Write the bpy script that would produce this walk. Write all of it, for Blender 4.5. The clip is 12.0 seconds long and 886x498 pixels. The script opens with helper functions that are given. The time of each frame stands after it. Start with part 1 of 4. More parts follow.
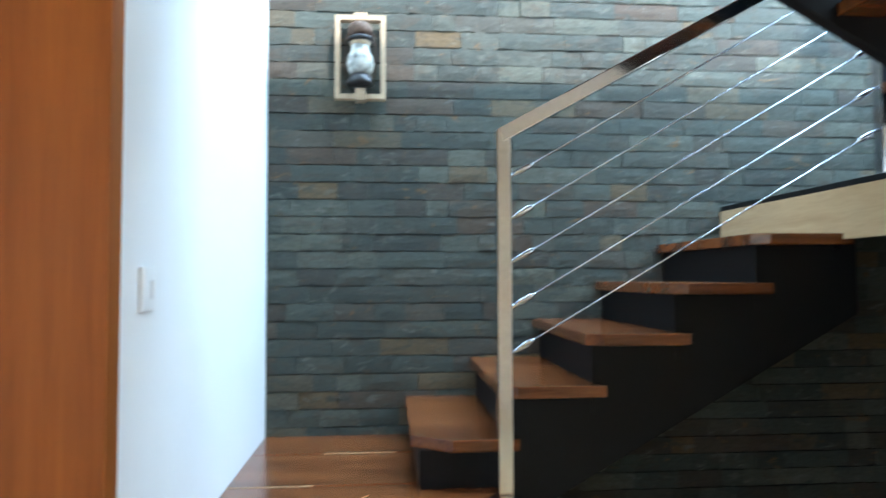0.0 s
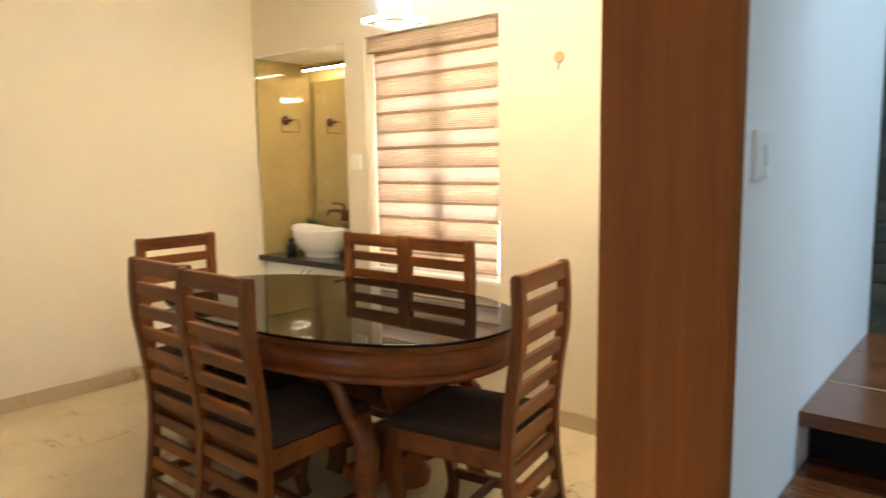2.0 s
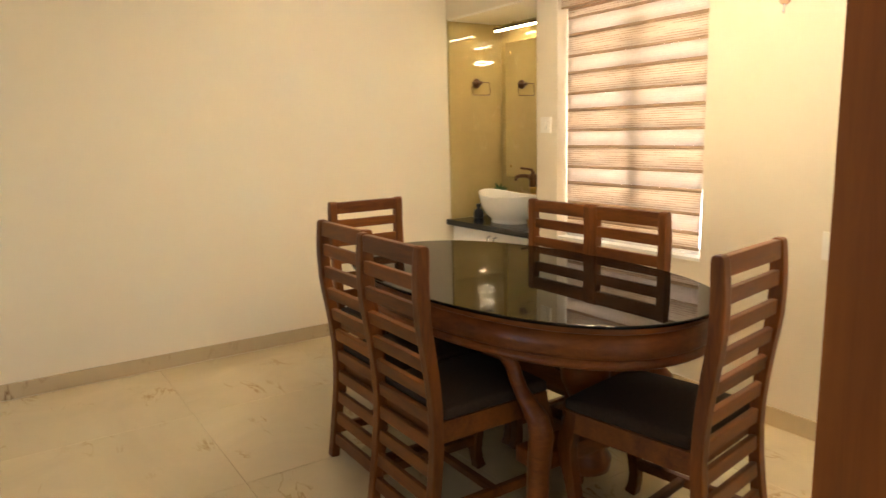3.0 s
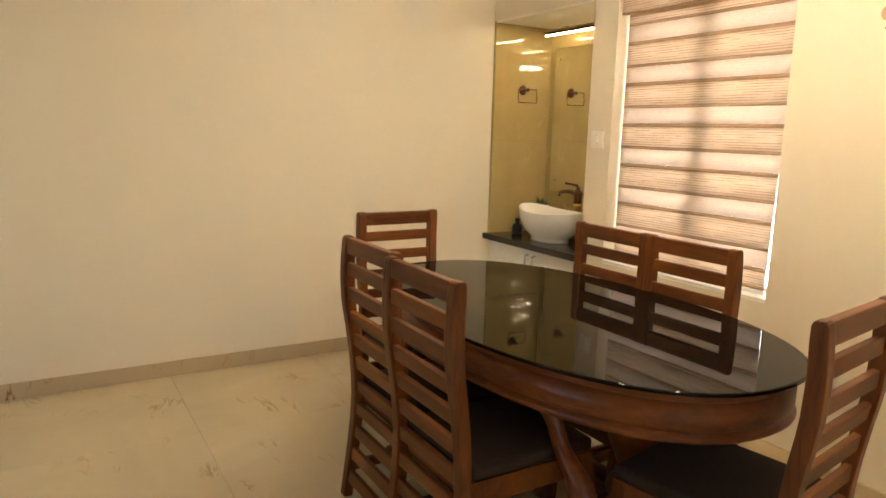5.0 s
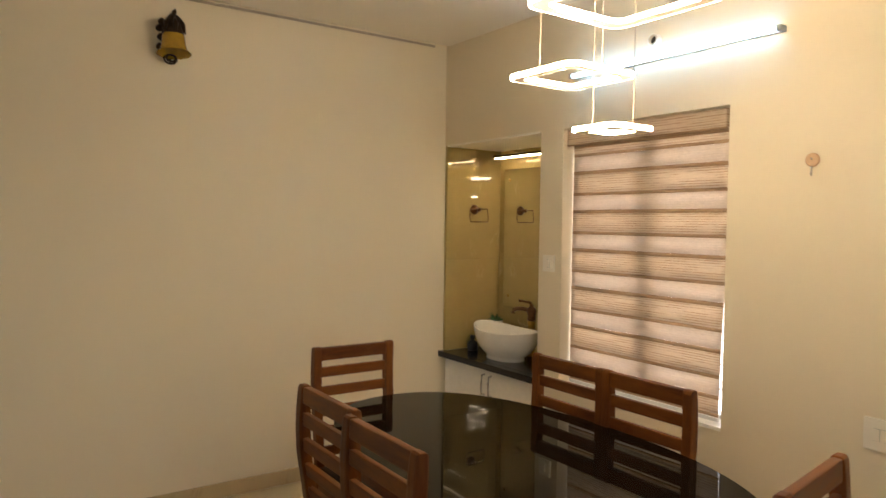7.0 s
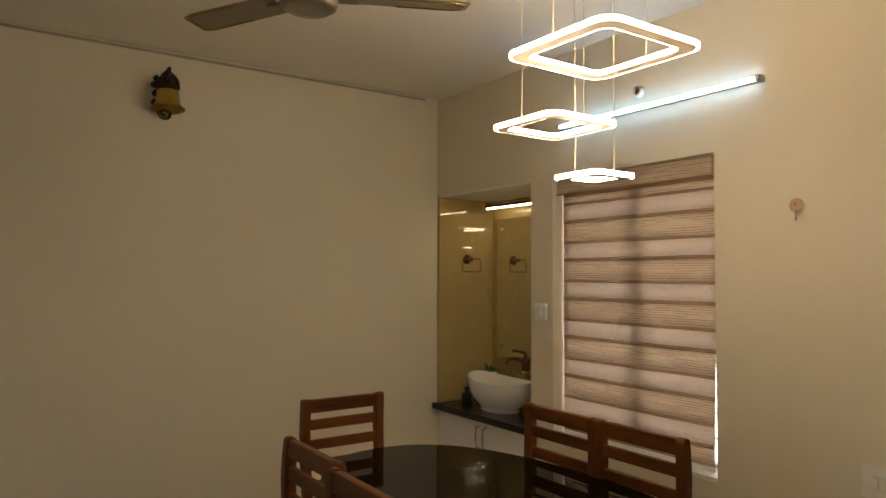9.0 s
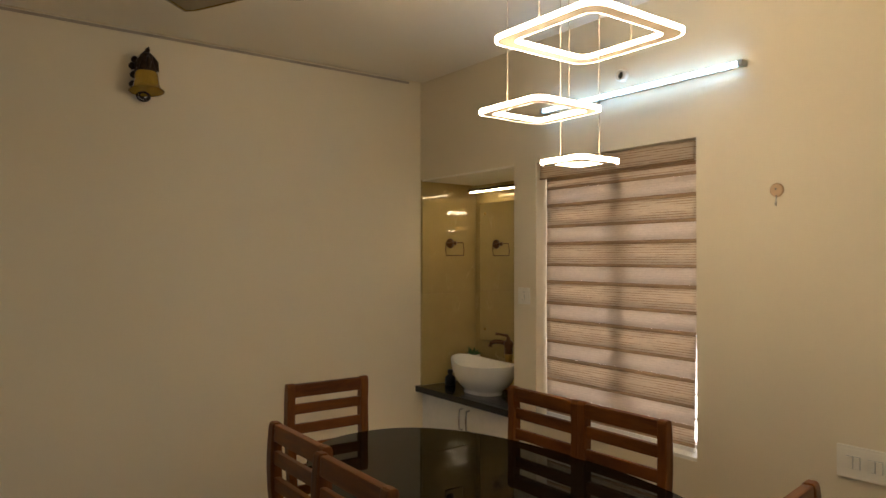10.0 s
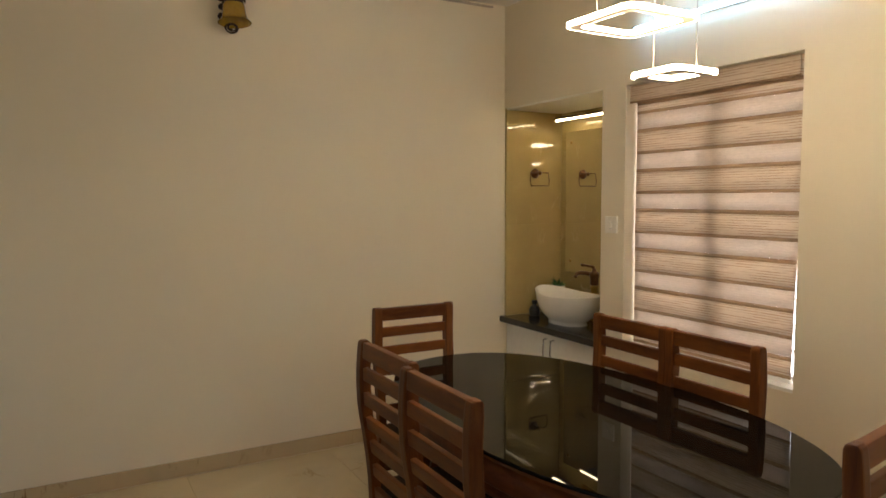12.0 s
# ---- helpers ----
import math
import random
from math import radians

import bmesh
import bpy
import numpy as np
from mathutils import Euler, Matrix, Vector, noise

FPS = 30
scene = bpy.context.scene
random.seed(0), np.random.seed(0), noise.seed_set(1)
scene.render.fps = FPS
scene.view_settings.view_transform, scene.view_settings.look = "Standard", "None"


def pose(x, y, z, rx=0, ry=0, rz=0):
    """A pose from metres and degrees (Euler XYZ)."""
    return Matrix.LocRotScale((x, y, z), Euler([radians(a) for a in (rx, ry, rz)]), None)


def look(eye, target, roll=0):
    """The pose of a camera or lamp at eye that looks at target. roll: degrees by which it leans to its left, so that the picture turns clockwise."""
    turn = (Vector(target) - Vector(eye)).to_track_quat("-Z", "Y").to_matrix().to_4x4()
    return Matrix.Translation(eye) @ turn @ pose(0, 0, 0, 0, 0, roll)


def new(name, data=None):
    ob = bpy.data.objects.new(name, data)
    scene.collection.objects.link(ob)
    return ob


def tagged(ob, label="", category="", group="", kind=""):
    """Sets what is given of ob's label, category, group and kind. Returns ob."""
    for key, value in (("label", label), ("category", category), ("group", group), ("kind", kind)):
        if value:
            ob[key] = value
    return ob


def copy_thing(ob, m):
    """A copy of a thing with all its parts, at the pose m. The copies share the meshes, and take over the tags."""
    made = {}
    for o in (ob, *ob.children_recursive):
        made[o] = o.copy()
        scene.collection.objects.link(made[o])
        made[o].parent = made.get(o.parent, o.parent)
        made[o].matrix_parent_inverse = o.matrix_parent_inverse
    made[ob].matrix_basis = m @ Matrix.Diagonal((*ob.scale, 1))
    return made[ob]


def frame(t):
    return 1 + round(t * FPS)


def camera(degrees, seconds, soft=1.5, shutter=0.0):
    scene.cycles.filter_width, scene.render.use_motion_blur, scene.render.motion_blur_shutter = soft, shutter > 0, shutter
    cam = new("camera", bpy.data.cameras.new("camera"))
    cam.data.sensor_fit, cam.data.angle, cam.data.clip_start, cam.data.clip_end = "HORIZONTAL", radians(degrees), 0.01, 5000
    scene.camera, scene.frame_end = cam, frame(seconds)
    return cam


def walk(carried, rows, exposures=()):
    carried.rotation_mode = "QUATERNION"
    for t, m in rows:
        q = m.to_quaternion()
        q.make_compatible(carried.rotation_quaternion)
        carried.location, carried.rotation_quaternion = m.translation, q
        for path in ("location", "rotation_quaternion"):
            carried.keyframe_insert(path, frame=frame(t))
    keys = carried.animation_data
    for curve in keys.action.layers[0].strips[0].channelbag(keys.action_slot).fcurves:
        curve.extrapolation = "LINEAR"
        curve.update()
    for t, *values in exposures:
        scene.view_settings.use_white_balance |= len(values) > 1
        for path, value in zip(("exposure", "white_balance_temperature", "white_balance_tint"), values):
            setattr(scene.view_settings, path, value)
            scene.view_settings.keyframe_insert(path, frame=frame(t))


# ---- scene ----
cam = camera(66.1, 12.0, shutter=0.4)
PATH = [
    (0, (-0.119, 0.003, 1.406), (0.045, 1.995, 1.491), -0.2),
    (0.3, (-0.099, -0.018, 1.391), (-0.201, 1.98, 1.379), -0.5),
    (0.5, (-0.089, -0.028, 1.379), (-0.396, 1.946, 1.294), -0.7),
    (0.6, (-0.088, -0.03, 1.377), (-0.509, 1.922, 1.26), -0.8),
    (0.9, (-0.098, -0.003, 1.377), (-0.706, 1.894, 1.198), -0.7),
    (1, (-0.111, 0.016, 1.379), (-0.795, 1.885, 1.183), -0.7),
    (1.2, (-0.147, 0.055, 1.387), (-0.963, 1.866, 1.154), -0.7),
    (1.5, (-0.197, 0.083, 1.393), (-1.195, 1.802, 1.17), -0.5),
    (2, (-0.264, 0.11, 1.373), (-1.546, 1.625, 1.122), -0.9),
    (2.5, (-0.321, 0.164, 1.364), (-1.812, 1.459, 1.045), -1.5),
    (3, (-0.349, 0.247, 1.369), (-1.995, 1.331, 1.027), -1.5),
    (3.4, (-0.35, 0.279, 1.359), (-2.068, 1.248, 1.026), -1.1),
    (3.5, (-0.355, 0.29, 1.361), (-2.088, 1.228, 1.024), -1.1),
    (3.7, (-0.362, 0.299, 1.355), (-2.131, 1.165, 1.01), -0.8),
    (5.3, (-0.653, 0.391, 1.439), (-2.324, 1.445, 1.131), 1.7),
    (5.5, (-0.661, 0.389, 1.466), (-2.324, 1.466, 1.192), 1.7),
    (6, (-0.641, 0.395, 1.533), (-2.308, 1.483, 1.343), 1.2),
    (6.5, (-0.626, 0.401, 1.56), (-2.254, 1.553, 1.41), 1.4),
    (7, (-0.636, 0.373, 1.603), (-2.279, 1.511, 1.527), 0.8),
    (7.2, (-0.642, 0.372, 1.605), (-2.303, 1.484, 1.558), 0.5),
    (8.8, (-0.612, 0.414, 1.594), (-2.271, 1.526, 1.699), 0.2),
    (8.9, (-0.616, 0.409, 1.589), (-2.267, 1.535, 1.683), 0.2),
    (9, (-0.61, 0.408, 1.59), (-2.252, 1.547, 1.667), 0.2),
    (9.5, (-0.602, 0.409, 1.596), (-2.202, 1.609, 1.637), 0.2),
    (10, (-0.617, 0.396, 1.596), (-2.228, 1.581, 1.623), 0.1),
    (10.5, (-0.62, 0.393, 1.599), (-2.294, 1.487, 1.615), 0.0),
    (11, (-0.624, 0.385, 1.591), (-2.348, 1.399, 1.58), 0.1),
    (11.5, (-0.635, 0.393, 1.572), (-2.377, 1.374, 1.5), -0.0),
    (12, (-0.629, 0.403, 1.536), (-2.368, 1.378, 1.386), -0.2),
]
EXPOSURES = [(0, 2.8, 5950, 10), (0.3, 2.8, 6100, 10), (0.6, 2.5, 6150, 10), (0.8, 2.2, 6200, 10), (1.0, 1.95, 6200, 10), (1.5, 1.95, 6250, 10), (2.0, 1.8, 6400, 10), (2.5, 1.65, 6550, 10), (3.5, 1.6, 6600, 10),
             (5.5, 1.35, 6450, 10), (7.0, 0.75, 6450, 10), (8.9, -0.15, 6500, 10), (10.5, 0.15, 6450, 10), (12.0, 0.5, 6100, 10)]
walk(cam, [(t, look(eye, target, roll)) for t, eye, target, roll in PATH], EXPOSURES)

# ---- light ----
FLOOR = 0.04
W, N = -4.447, 3.02          # west wall face, north (window) wall face
STONE = 3.51                 # stone wall face
CEIL = 2.80
world = bpy.data.worlds.new("sky")
scene.world = world
world.use_nodes = True
wn = world.node_tree.nodes
sky = wn.new("ShaderNodeTexSky")
sky.sky_type, sky.sun_disc = "NISHITA", False
sky.sun_elevation, sky.sun_rotation = radians(66), radians(149.5)
world.node_tree.links.new(sky.outputs[0], wn["Background"].inputs[0])
wn["Background"].inputs[1].default_value = 0.10
sun_data = bpy.data.lights.new("sun", "SUN")
sun_data.energy, sun_data.angle, sun_data.color = 2.0, radians(0.5), (1.0, 0.95, 0.88)
sun = new("sun", sun_data)
sun.matrix_world = look((2.0, -3.4, 9.0), (0, 0, 0))
RING_GLOW, TUBE_GLOW, NICHE_GLOW, DAY_GLOW = 48.0, 15.0, 24.0, 40.0


def window_light(name, m, w, h, power, colour):
    d = bpy.data.lights.new(name, "AREA")
    d.shape, d.size, d.size_y, d.energy, d.color = "RECTANGLE", w, h, power, colour
    ob = new(name, d)
    ob.matrix_world = m
    return ob


# daylight of the sky in the roof light over the stairs
window_light("roof_light", look((1.2, 2.85, 5.42), (1.2, 2.8501, 0)), 3.2, 1.1, DAY_GLOW * 1.15, (0.59, 0.835, 1.0))
# daylight of the sky in the high stairwell window
window_light("stairwell_daylight", look((3.28, 2.84, 4.0), (-0.7, 2.6, 2.0)), 1.0, 1.9, DAY_GLOW * 0.78, (0.59, 0.835, 1.0))
# fill light in an unseen south hall opening, added to light the wooden jamb
window_light("hall_fill_south", look((-2.6, -2.58, 1.6), (-1.8, 1.3, 1.3)), 1.9, 1.4, DAY_GLOW * 0.02, (0.92, 0.96, 1.0))
# fill light in an unseen east hall opening, added to brighten the west wall
window_light("hall_fill_east", look((3.28, -0.6, 1.6), (0, -0.6, 1.5)), 1.9, 1.3, DAY_GLOW * 0.12, (1.0, 0.95, 0.88))
# daylight of the sky in the dining window
window_light("dining_daylight", look((-2.83, 3.28, 1.42), (-2.83, 0, 1.42)), 0.96, 1.38, 18.0, (1.0, 0.93, 0.90))


# ---- materials ----
def material(name):
    m = bpy.data.materials.new(name)
    m.use_nodes = True
    nt = m.node_tree
    return m, nt, nt.nodes["Principled BSDF"]


def link(nt, a, b):
    nt.links.new(a, b)


def node(nt, kind, **values):
    n = nt.nodes.new(kind)
    for k, v in values.items():
        n.inputs[k.replace("_", " ")].default_value = v
    return n


def ramp(nt, fac, stops):
    r = nt.nodes.new("ShaderNodeValToRGB")
    els = r.color_ramp.elements
    while len(els) < len(stops):
        els.new(0.5)
    for e, (p, c) in zip(els, stops):
        e.position, e.color = p, (*c, 1)
    link(nt, fac, r.inputs[0])
    return r.outputs[0]


def coords(nt, scale=(1, 1, 1), world_space=False):
    mp = nt.nodes.new("ShaderNodeMapping")
    mp.inputs["Scale"].default_value = scale
    if world_space:
        link(nt, nt.nodes.new("ShaderNodeNewGeometry").outputs["Position"], mp.inputs[0])
    else:
        link(nt, nt.nodes.new("ShaderNodeTexCoord").outputs["Object"], mp.inputs[0])
    return mp.outputs[0]


def noise_tex(nt, vec, scale, detail=4, rough=0.55, distortion=0.0):
    n = node(nt, "ShaderNodeTexNoise", Scale=scale, Detail=detail, Roughness=rough, Distortion=distortion)
    link(nt, vec, n.inputs["Vector"])
    return n.outputs["Fac"]


def bump(nt, bsdf, height, strength, distance=0.002):
    b = node(nt, "ShaderNodeBump", Strength=strength, Distance=distance)
    link(nt, height, b.inputs["Height"])
    link(nt, b.outputs[0], bsdf.inputs["Normal"])


def plain(name, colour, rough=0.5, metal=0.0, vary=0.06, scale=30, bump_strength=0.1, coat=0.0):
    m, nt, b = material(name)
    v = coords(nt, world_space=True)
    f = noise_tex(nt, v, scale)
    lo = [max(0, c * (1 - vary)) for c in colour]
    hi = [min(1, c * (1 + vary)) for c in colour]
    link(nt, ramp(nt, f, [(0.3, lo), (0.7, hi)]), b.inputs["Base Color"])
    b.inputs["Roughness"].default_value = rough
    b.inputs["Metallic"].default_value = metal
    b.inputs["Coat Weight"].default_value = coat
    if bump_strength:
        bump(nt, b, noise_tex(nt, v, scale * 6), bump_strength, 0.0006)
    return m


def wall_paint(name, colour):
    m, nt, b = material(name)
    v = coords(nt, world_space=True)
    big = noise_tex(nt, v, 0.9, 5, 0.6)
    link(nt, ramp(nt, big, [(0.3, [c * 0.955 for c in colour]), (0.7, colour)]), b.inputs["Base Color"])
    b.inputs["Roughness"].default_value = 0.55
    add = nt.nodes.new("ShaderNodeMath")
    add.operation = "MULTIPLY_ADD"
    link(nt, noise_tex(nt, v, 9, 3), add.inputs[0])
    add.inputs[1].default_value = 3.0
    link(nt, noise_tex(nt, v, 220, 2), add.inputs[2])
    bump(nt, b, add.outputs[0], 0.18, 0.0012)
    return m


def wood(name, dark, light, grain=(1, 1, 1), rough=0.35, coat=0.1, scale=14, per_object=True):
    """Grain runs along the axis whose scale is small."""
    m, nt, b = material(name)
    v = coords(nt, grain)
    shift = nt.nodes.new("ShaderNodeVectorMath")
    shift.operation = "ADD"
    link(nt, v, shift.inputs[0])
    if per_object:
        mul = nt.nodes.new("ShaderNodeMath")
        mul.operation = "MULTIPLY"
        mul.inputs[1].default_value = 37.0
        link(nt, nt.nodes.new("ShaderNodeObjectInfo").outputs["Random"], mul.inputs[0])
        link(nt, mul.outputs[0], shift.inputs[1])
    fine = noise_tex(nt, shift.outputs[0], scale, 6, 0.62, 1.2)
    wide = noise_tex(nt, shift.outputs[0], scale * 0.22, 3, 0.5, 0.6)
    mix = nt.nodes.new("ShaderNodeMath")
    mix.operation = "MULTIPLY_ADD"
    link(nt, wide, mix.inputs[0])
    mix.inputs[1].default_value = 0.6
    half = nt.nodes.new("ShaderNodeMath")
    half.operation = "MULTIPLY"
    half.inputs[1].default_value = 0.4
    link(nt, fine, half.inputs[0])
    link(nt, half.outputs[0], mix.inputs[2])
    mid = [(a + c) / 2 for a, c in zip(dark, light)]
    link(nt, ramp(nt, mix.outputs[0], [(0.32, dark), (0.5, mid), (0.68, light)]), b.inputs["Base Color"])
    rr = node(nt, "ShaderNodeMapRange")
    link(nt, fine, rr.inputs[0])
    rr.inputs["To Min"].default_value, rr.inputs["To Max"].default_value = rough - 0.07, rough + 0.1
    link(nt, rr.outputs[0], b.inputs["Roughness"])
    b.inputs["Specular IOR Level"].default_value = 0.32
    b.inputs["Coat Weight"].default_value = coat
    b.inputs["Coat Roughness"].default_value = 0.2
    bump(nt, b, fine, 0.12, 0.0008)
    return m


def marble(name, base, vein, rough):
    m, nt, b = material(name)
    v = coords(nt, (1, 1, 1), True)
    shift = nt.nodes.new("ShaderNodeVectorMath")
    shift.operation = "ADD"
    link(nt, v, shift.inputs[0])
    mul = nt.nodes.new("ShaderNodeMath")
    mul.operation = "MULTIPLY"
    mul.inputs[1].default_value = 11.0
    link(nt, nt.nodes.new("ShaderNodeObjectInfo").outputs["Random"], mul.inputs[0])
    link(nt, mul.outputs[0], shift.inputs[1])
    cloud = noise_tex(nt, shift.outputs[0], 1.6, 5, 0.6, 1.0)
    c1 = ramp(nt, cloud, [(0.3, [c * 0.86 for c in base]), (0.7, base)])
    squash = nt.nodes.new("ShaderNodeMapping")
    squash.inputs["Scale"].default_value = (0.7, 2.0, 1.0)
    squash.inputs["Rotation"].default_value = (0, 0, 0.5)
    link(nt, shift.outputs[0], squash.inputs[0])
    veins = noise_tex(nt, squash.outputs[0], 2.6, 5, 0.6, 0.8)
    vm = ramp(nt, veins, [(0.482, (0, 0, 0)), (0.5, (1, 1, 1)), (0.518, (0, 0, 0))])
    patch = ramp(nt, noise_tex(nt, shift.outputs[0], 3.6, 2), [(0.535, (0, 0, 0)), (0.69, (1, 1, 1))])
    both = nt.nodes.new("ShaderNodeMix")
    both.data_type, both.blend_type = "RGBA", "MULTIPLY"
    both.inputs["Factor"].default_value = 1.0
    link(nt, vm, both.inputs["A"])
    link(nt, patch, both.inputs["B"])
    mix = nt.nodes.new("ShaderNodeMix")
    mix.data_type = "RGBA"
    link(nt, both.outputs["Result"], mix.inputs["Factor"])
    link(nt, c1, mix.inputs["A"])
    mix.inputs["B"].default_value = (*vein, 1)
    link(nt, mix.outputs["Result"], b.inputs["Base Color"])
    b.inputs["Roughness"].default_value = rough
    return m


def glow(name, colour, strength):
    m, nt, b = material(name)
    b.inputs["Base Color"].default_value = (0.9, 0.9, 0.9, 1)
    b.inputs["Emission Color"].default_value = (*colour, 1)
    b.inputs["Emission Strength"].default_value = strength
    b.inputs["Roughness"].default_value = 0.4
    return m


def stone_mat(name, per_island):
    """Split slate ledgers: grey-green, with rusty and buff ones among them."""
    m, nt, b = material(name)
    if per_island:
        rnd = nt.nodes.new("ShaderNodeNewGeometry").outputs["Random Per Island"]
    else:
        rnd = nt.nodes.new("ShaderNodeObjectInfo").outputs["Random"]
    base = ramp(nt, rnd, [(0.0, (0.028, 0.034, 0.029)), (0.12, (0.060, 0.070, 0.058)), (0.24, (0.034, 0.041, 0.034)), (0.36, (0.052, 0.061, 0.051)), (0.46, (0.088, 0.092, 0.070)),
                          (0.56, (0.031, 0.037, 0.032)), (0.66, (0.048, 0.038, 0.028)), (0.74, (0.068, 0.076, 0.062)), (0.83, (0.064, 0.042, 0.027)), (0.90, (0.044, 0.052, 0.044)),
                          (0.96, (0.115, 0.074, 0.032)), (1.0, (0.080, 0.080, 0.060))])
    v = coords(nt, (1, 1, 2.2), True)

    def stain(under, vec, scale, lo, hi, amount, colour):
        f = ramp(nt, noise_tex(nt, vec, scale, 5, 0.6, 0.8), [(lo, (0, 0, 0)), (hi, (amount, amount, amount))])
        mx = nt.nodes.new("ShaderNodeMix")
        mx.data_type = "RGBA"
        link(nt, f, mx.inputs["Factor"])
        link(nt, under, mx.inputs["A"])
        mx.inputs["B"].default_value = (*colour, 1)
        return mx.outputs["Result"]

    tinted = stain(base, v, 8.5, 0.52, 0.68, 0.65, (0.058, 0.042, 0.028))
    tinted = stain(tinted, coords(nt, (1.1, 1, 2.6), True), 6.0, 0.55, 0.66, 0.7, (0.030, 0.040, 0.036))
    tinted = stain(tinted, coords(nt, (0.9, 1, 2.0), True), 11.0, 0.60, 0.68, 0.75, (0.115, 0.120, 0.100))
    tinted = stain(tinted, coords(nt, (1.3, 1, 2.4), True), 7.3, 0.64, 0.70, 0.8, (0.135, 0.075, 0.028))
    fine = noise_tex(nt, v, 38, 6, 0.65)
    shade = ramp(nt, fine, [(0.3, (0.7, 0.72, 0.72)), (0.7, (1.3, 1.3, 1.28))])
    mul = nt.nodes.new("ShaderNodeMix")
    mul.data_type, mul.blend_type = "RGBA", "MULTIPLY"
    mul.inputs["Factor"].default_value = 1.0
    link(nt, tinted, mul.inputs["A"])
    link(nt, shade, mul.inputs["B"])
    link(nt, mul.outputs["Result"], b.inputs["Base Color"])
    b.inputs["Roughness"].default_value = 0.78
    bump(nt, b, noise_tex(nt, v, 24, 7, 0.65, 0.5), 0.6, 0.006)
    return m


def blind_cloth(name, colour, through_amount, line, open_weave):
    """Woven polyester that lets light through, with broken darker weft lines; open_weave: the share of holes."""
    m, nt, b = material(name)
    split = nt.nodes.new("ShaderNodeSeparateXYZ")
    link(nt, coords(nt, (1, 1, 1 / 0.0116), True), split.inputs[0])
    fract = nt.nodes.new("ShaderNodeMath")
    fract.operation = "FRACT"
    link(nt, split.outputs["Z"], fract.inputs[0])
    thread = ramp(nt, fract.outputs[0], [(0.0, line), (0.22, line), (0.30, (1, 1, 1))])
    broken = ramp(nt, noise_tex(nt, coords(nt, (5.0, 1, 86), True), 1.0, 2), [(0.40, (0, 0, 0)), (0.50, (1, 1, 1))])
    gaps = nt.nodes.new("ShaderNodeMix")
    gaps.data_type = "RGBA"
    link(nt, broken, gaps.inputs["Factor"])
    gaps.inputs["A"].default_value = (1, 1, 1, 1)
    link(nt, thread, gaps.inputs["B"])
    lines = gaps.outputs["Result"]
    slub = noise_tex(nt, coords(nt, (40, 1, 260), True), 1.0, 2)
    fine = ramp(nt, slub, [(0.3, [c * 0.88 for c in colour]), (0.7, [min(1, c * 1.06) for c in colour])])
    mul = nt.nodes.new("ShaderNodeMix")
    mul.data_type, mul.blend_type = "RGBA", "MULTIPLY"
    mul.inputs["Factor"].default_value = 1.0
    link(nt, fine, mul.inputs["A"])
    link(nt, lines, mul.inputs["B"])
    link(nt, mul.outputs["Result"], b.inputs["Base Color"])
    b.inputs["Roughness"].default_value = 0.85
    tr = nt.nodes.new("ShaderNodeBsdfTranslucent")
    link(nt, mul.outputs["Result"], tr.inputs[0])
    ms = nt.nodes.new("ShaderNodeMixShader")
    ms.inputs[0].default_value = through_amount
    link(nt, b.outputs[0], ms.inputs[1])
    link(nt, tr.outputs[0], ms.inputs[2])
    holes = nt.nodes.new("ShaderNodeMixShader")
    holes.inputs[0].default_value = open_weave
    link(nt, ms.outputs[0], holes.inputs[1])
    link(nt, nt.nodes.new("ShaderNodeBsdfTransparent").outputs[0], holes.inputs[2])
    link(nt, holes.outputs[0], nt.nodes["Material Output"].inputs[0])
    return m


def glass_mat(name, colour=(1, 1, 1), rough=0.0):
    m, nt, b = material(name)
    b.inputs["Base Color"].default_value = (*colour, 1)
    b.inputs["Transmission Weight"].default_value = 1.0
    b.inputs["Roughness"].default_value = rough
    b.inputs["IOR"].default_value = 1.45
    return m


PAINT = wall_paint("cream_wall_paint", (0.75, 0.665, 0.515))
# cream raised above PAINT to make up for light missing on the west wall
WEST_PAINT_RAISED = wall_paint("cream_wall_paint_raised", (0.86, 0.77, 0.60))
WHITE = wall_paint("white_wall_paint", (0.80, 0.81, 0.82))
CEIL_PAINT = wall_paint("ceiling_paint", (0.86, 0.81, 0.72))
GYPSUM = plain("white_enamel", (0.82, 0.80, 0.76), 0.3, vary=0.03)
MARBLE = marble("cream_marble", (0.70, 0.58, 0.37), (0.40, 0.26, 0.12), 0.13)
MARBLE_TRIM = marble("cream_marble_trim", (0.60, 0.47, 0.285), (0.22, 0.12, 0.05), 0.2)
GROUT = plain("tile_grout", (0.60, 0.52, 0.39), 0.7)
NICHE_TILE = marble("beige_glazed_tile", (0.52, 0.40, 0.17), (0.62, 0.50, 0.27), 0.006)
CHAIR_WOOD = wood("chair_teak", (0.062, 0.0150, 0.0025), (0.220, 0.070, 0.011), (3, 3, 0.45), 0.42, 0.05)
SLAT_WOOD = wood("slat_teak", (0.066, 0.0162, 0.0027), (0.230, 0.075, 0.012), (3, 0.45, 3), 0.42, 0.05)
TABLE_WOOD = wood("table_teak", (0.085, 0.020, 0.004), (0.26, 0.078, 0.014), (1.0, 1.0, 3), 0.34, 0.15)
PANEL_WOOD = wood("panel_wood", (0.215, 0.060, 0.010), (0.345, 0.113, 0.020), (5, 5, 0.28), 0.5, 0.0, 9)
TREAD_WOOD = wood("tread_wood", (0.055, 0.0135, 0.004), (0.235, 0.076, 0.021), (0.35, 4, 4), 0.22, 0.4, 11)
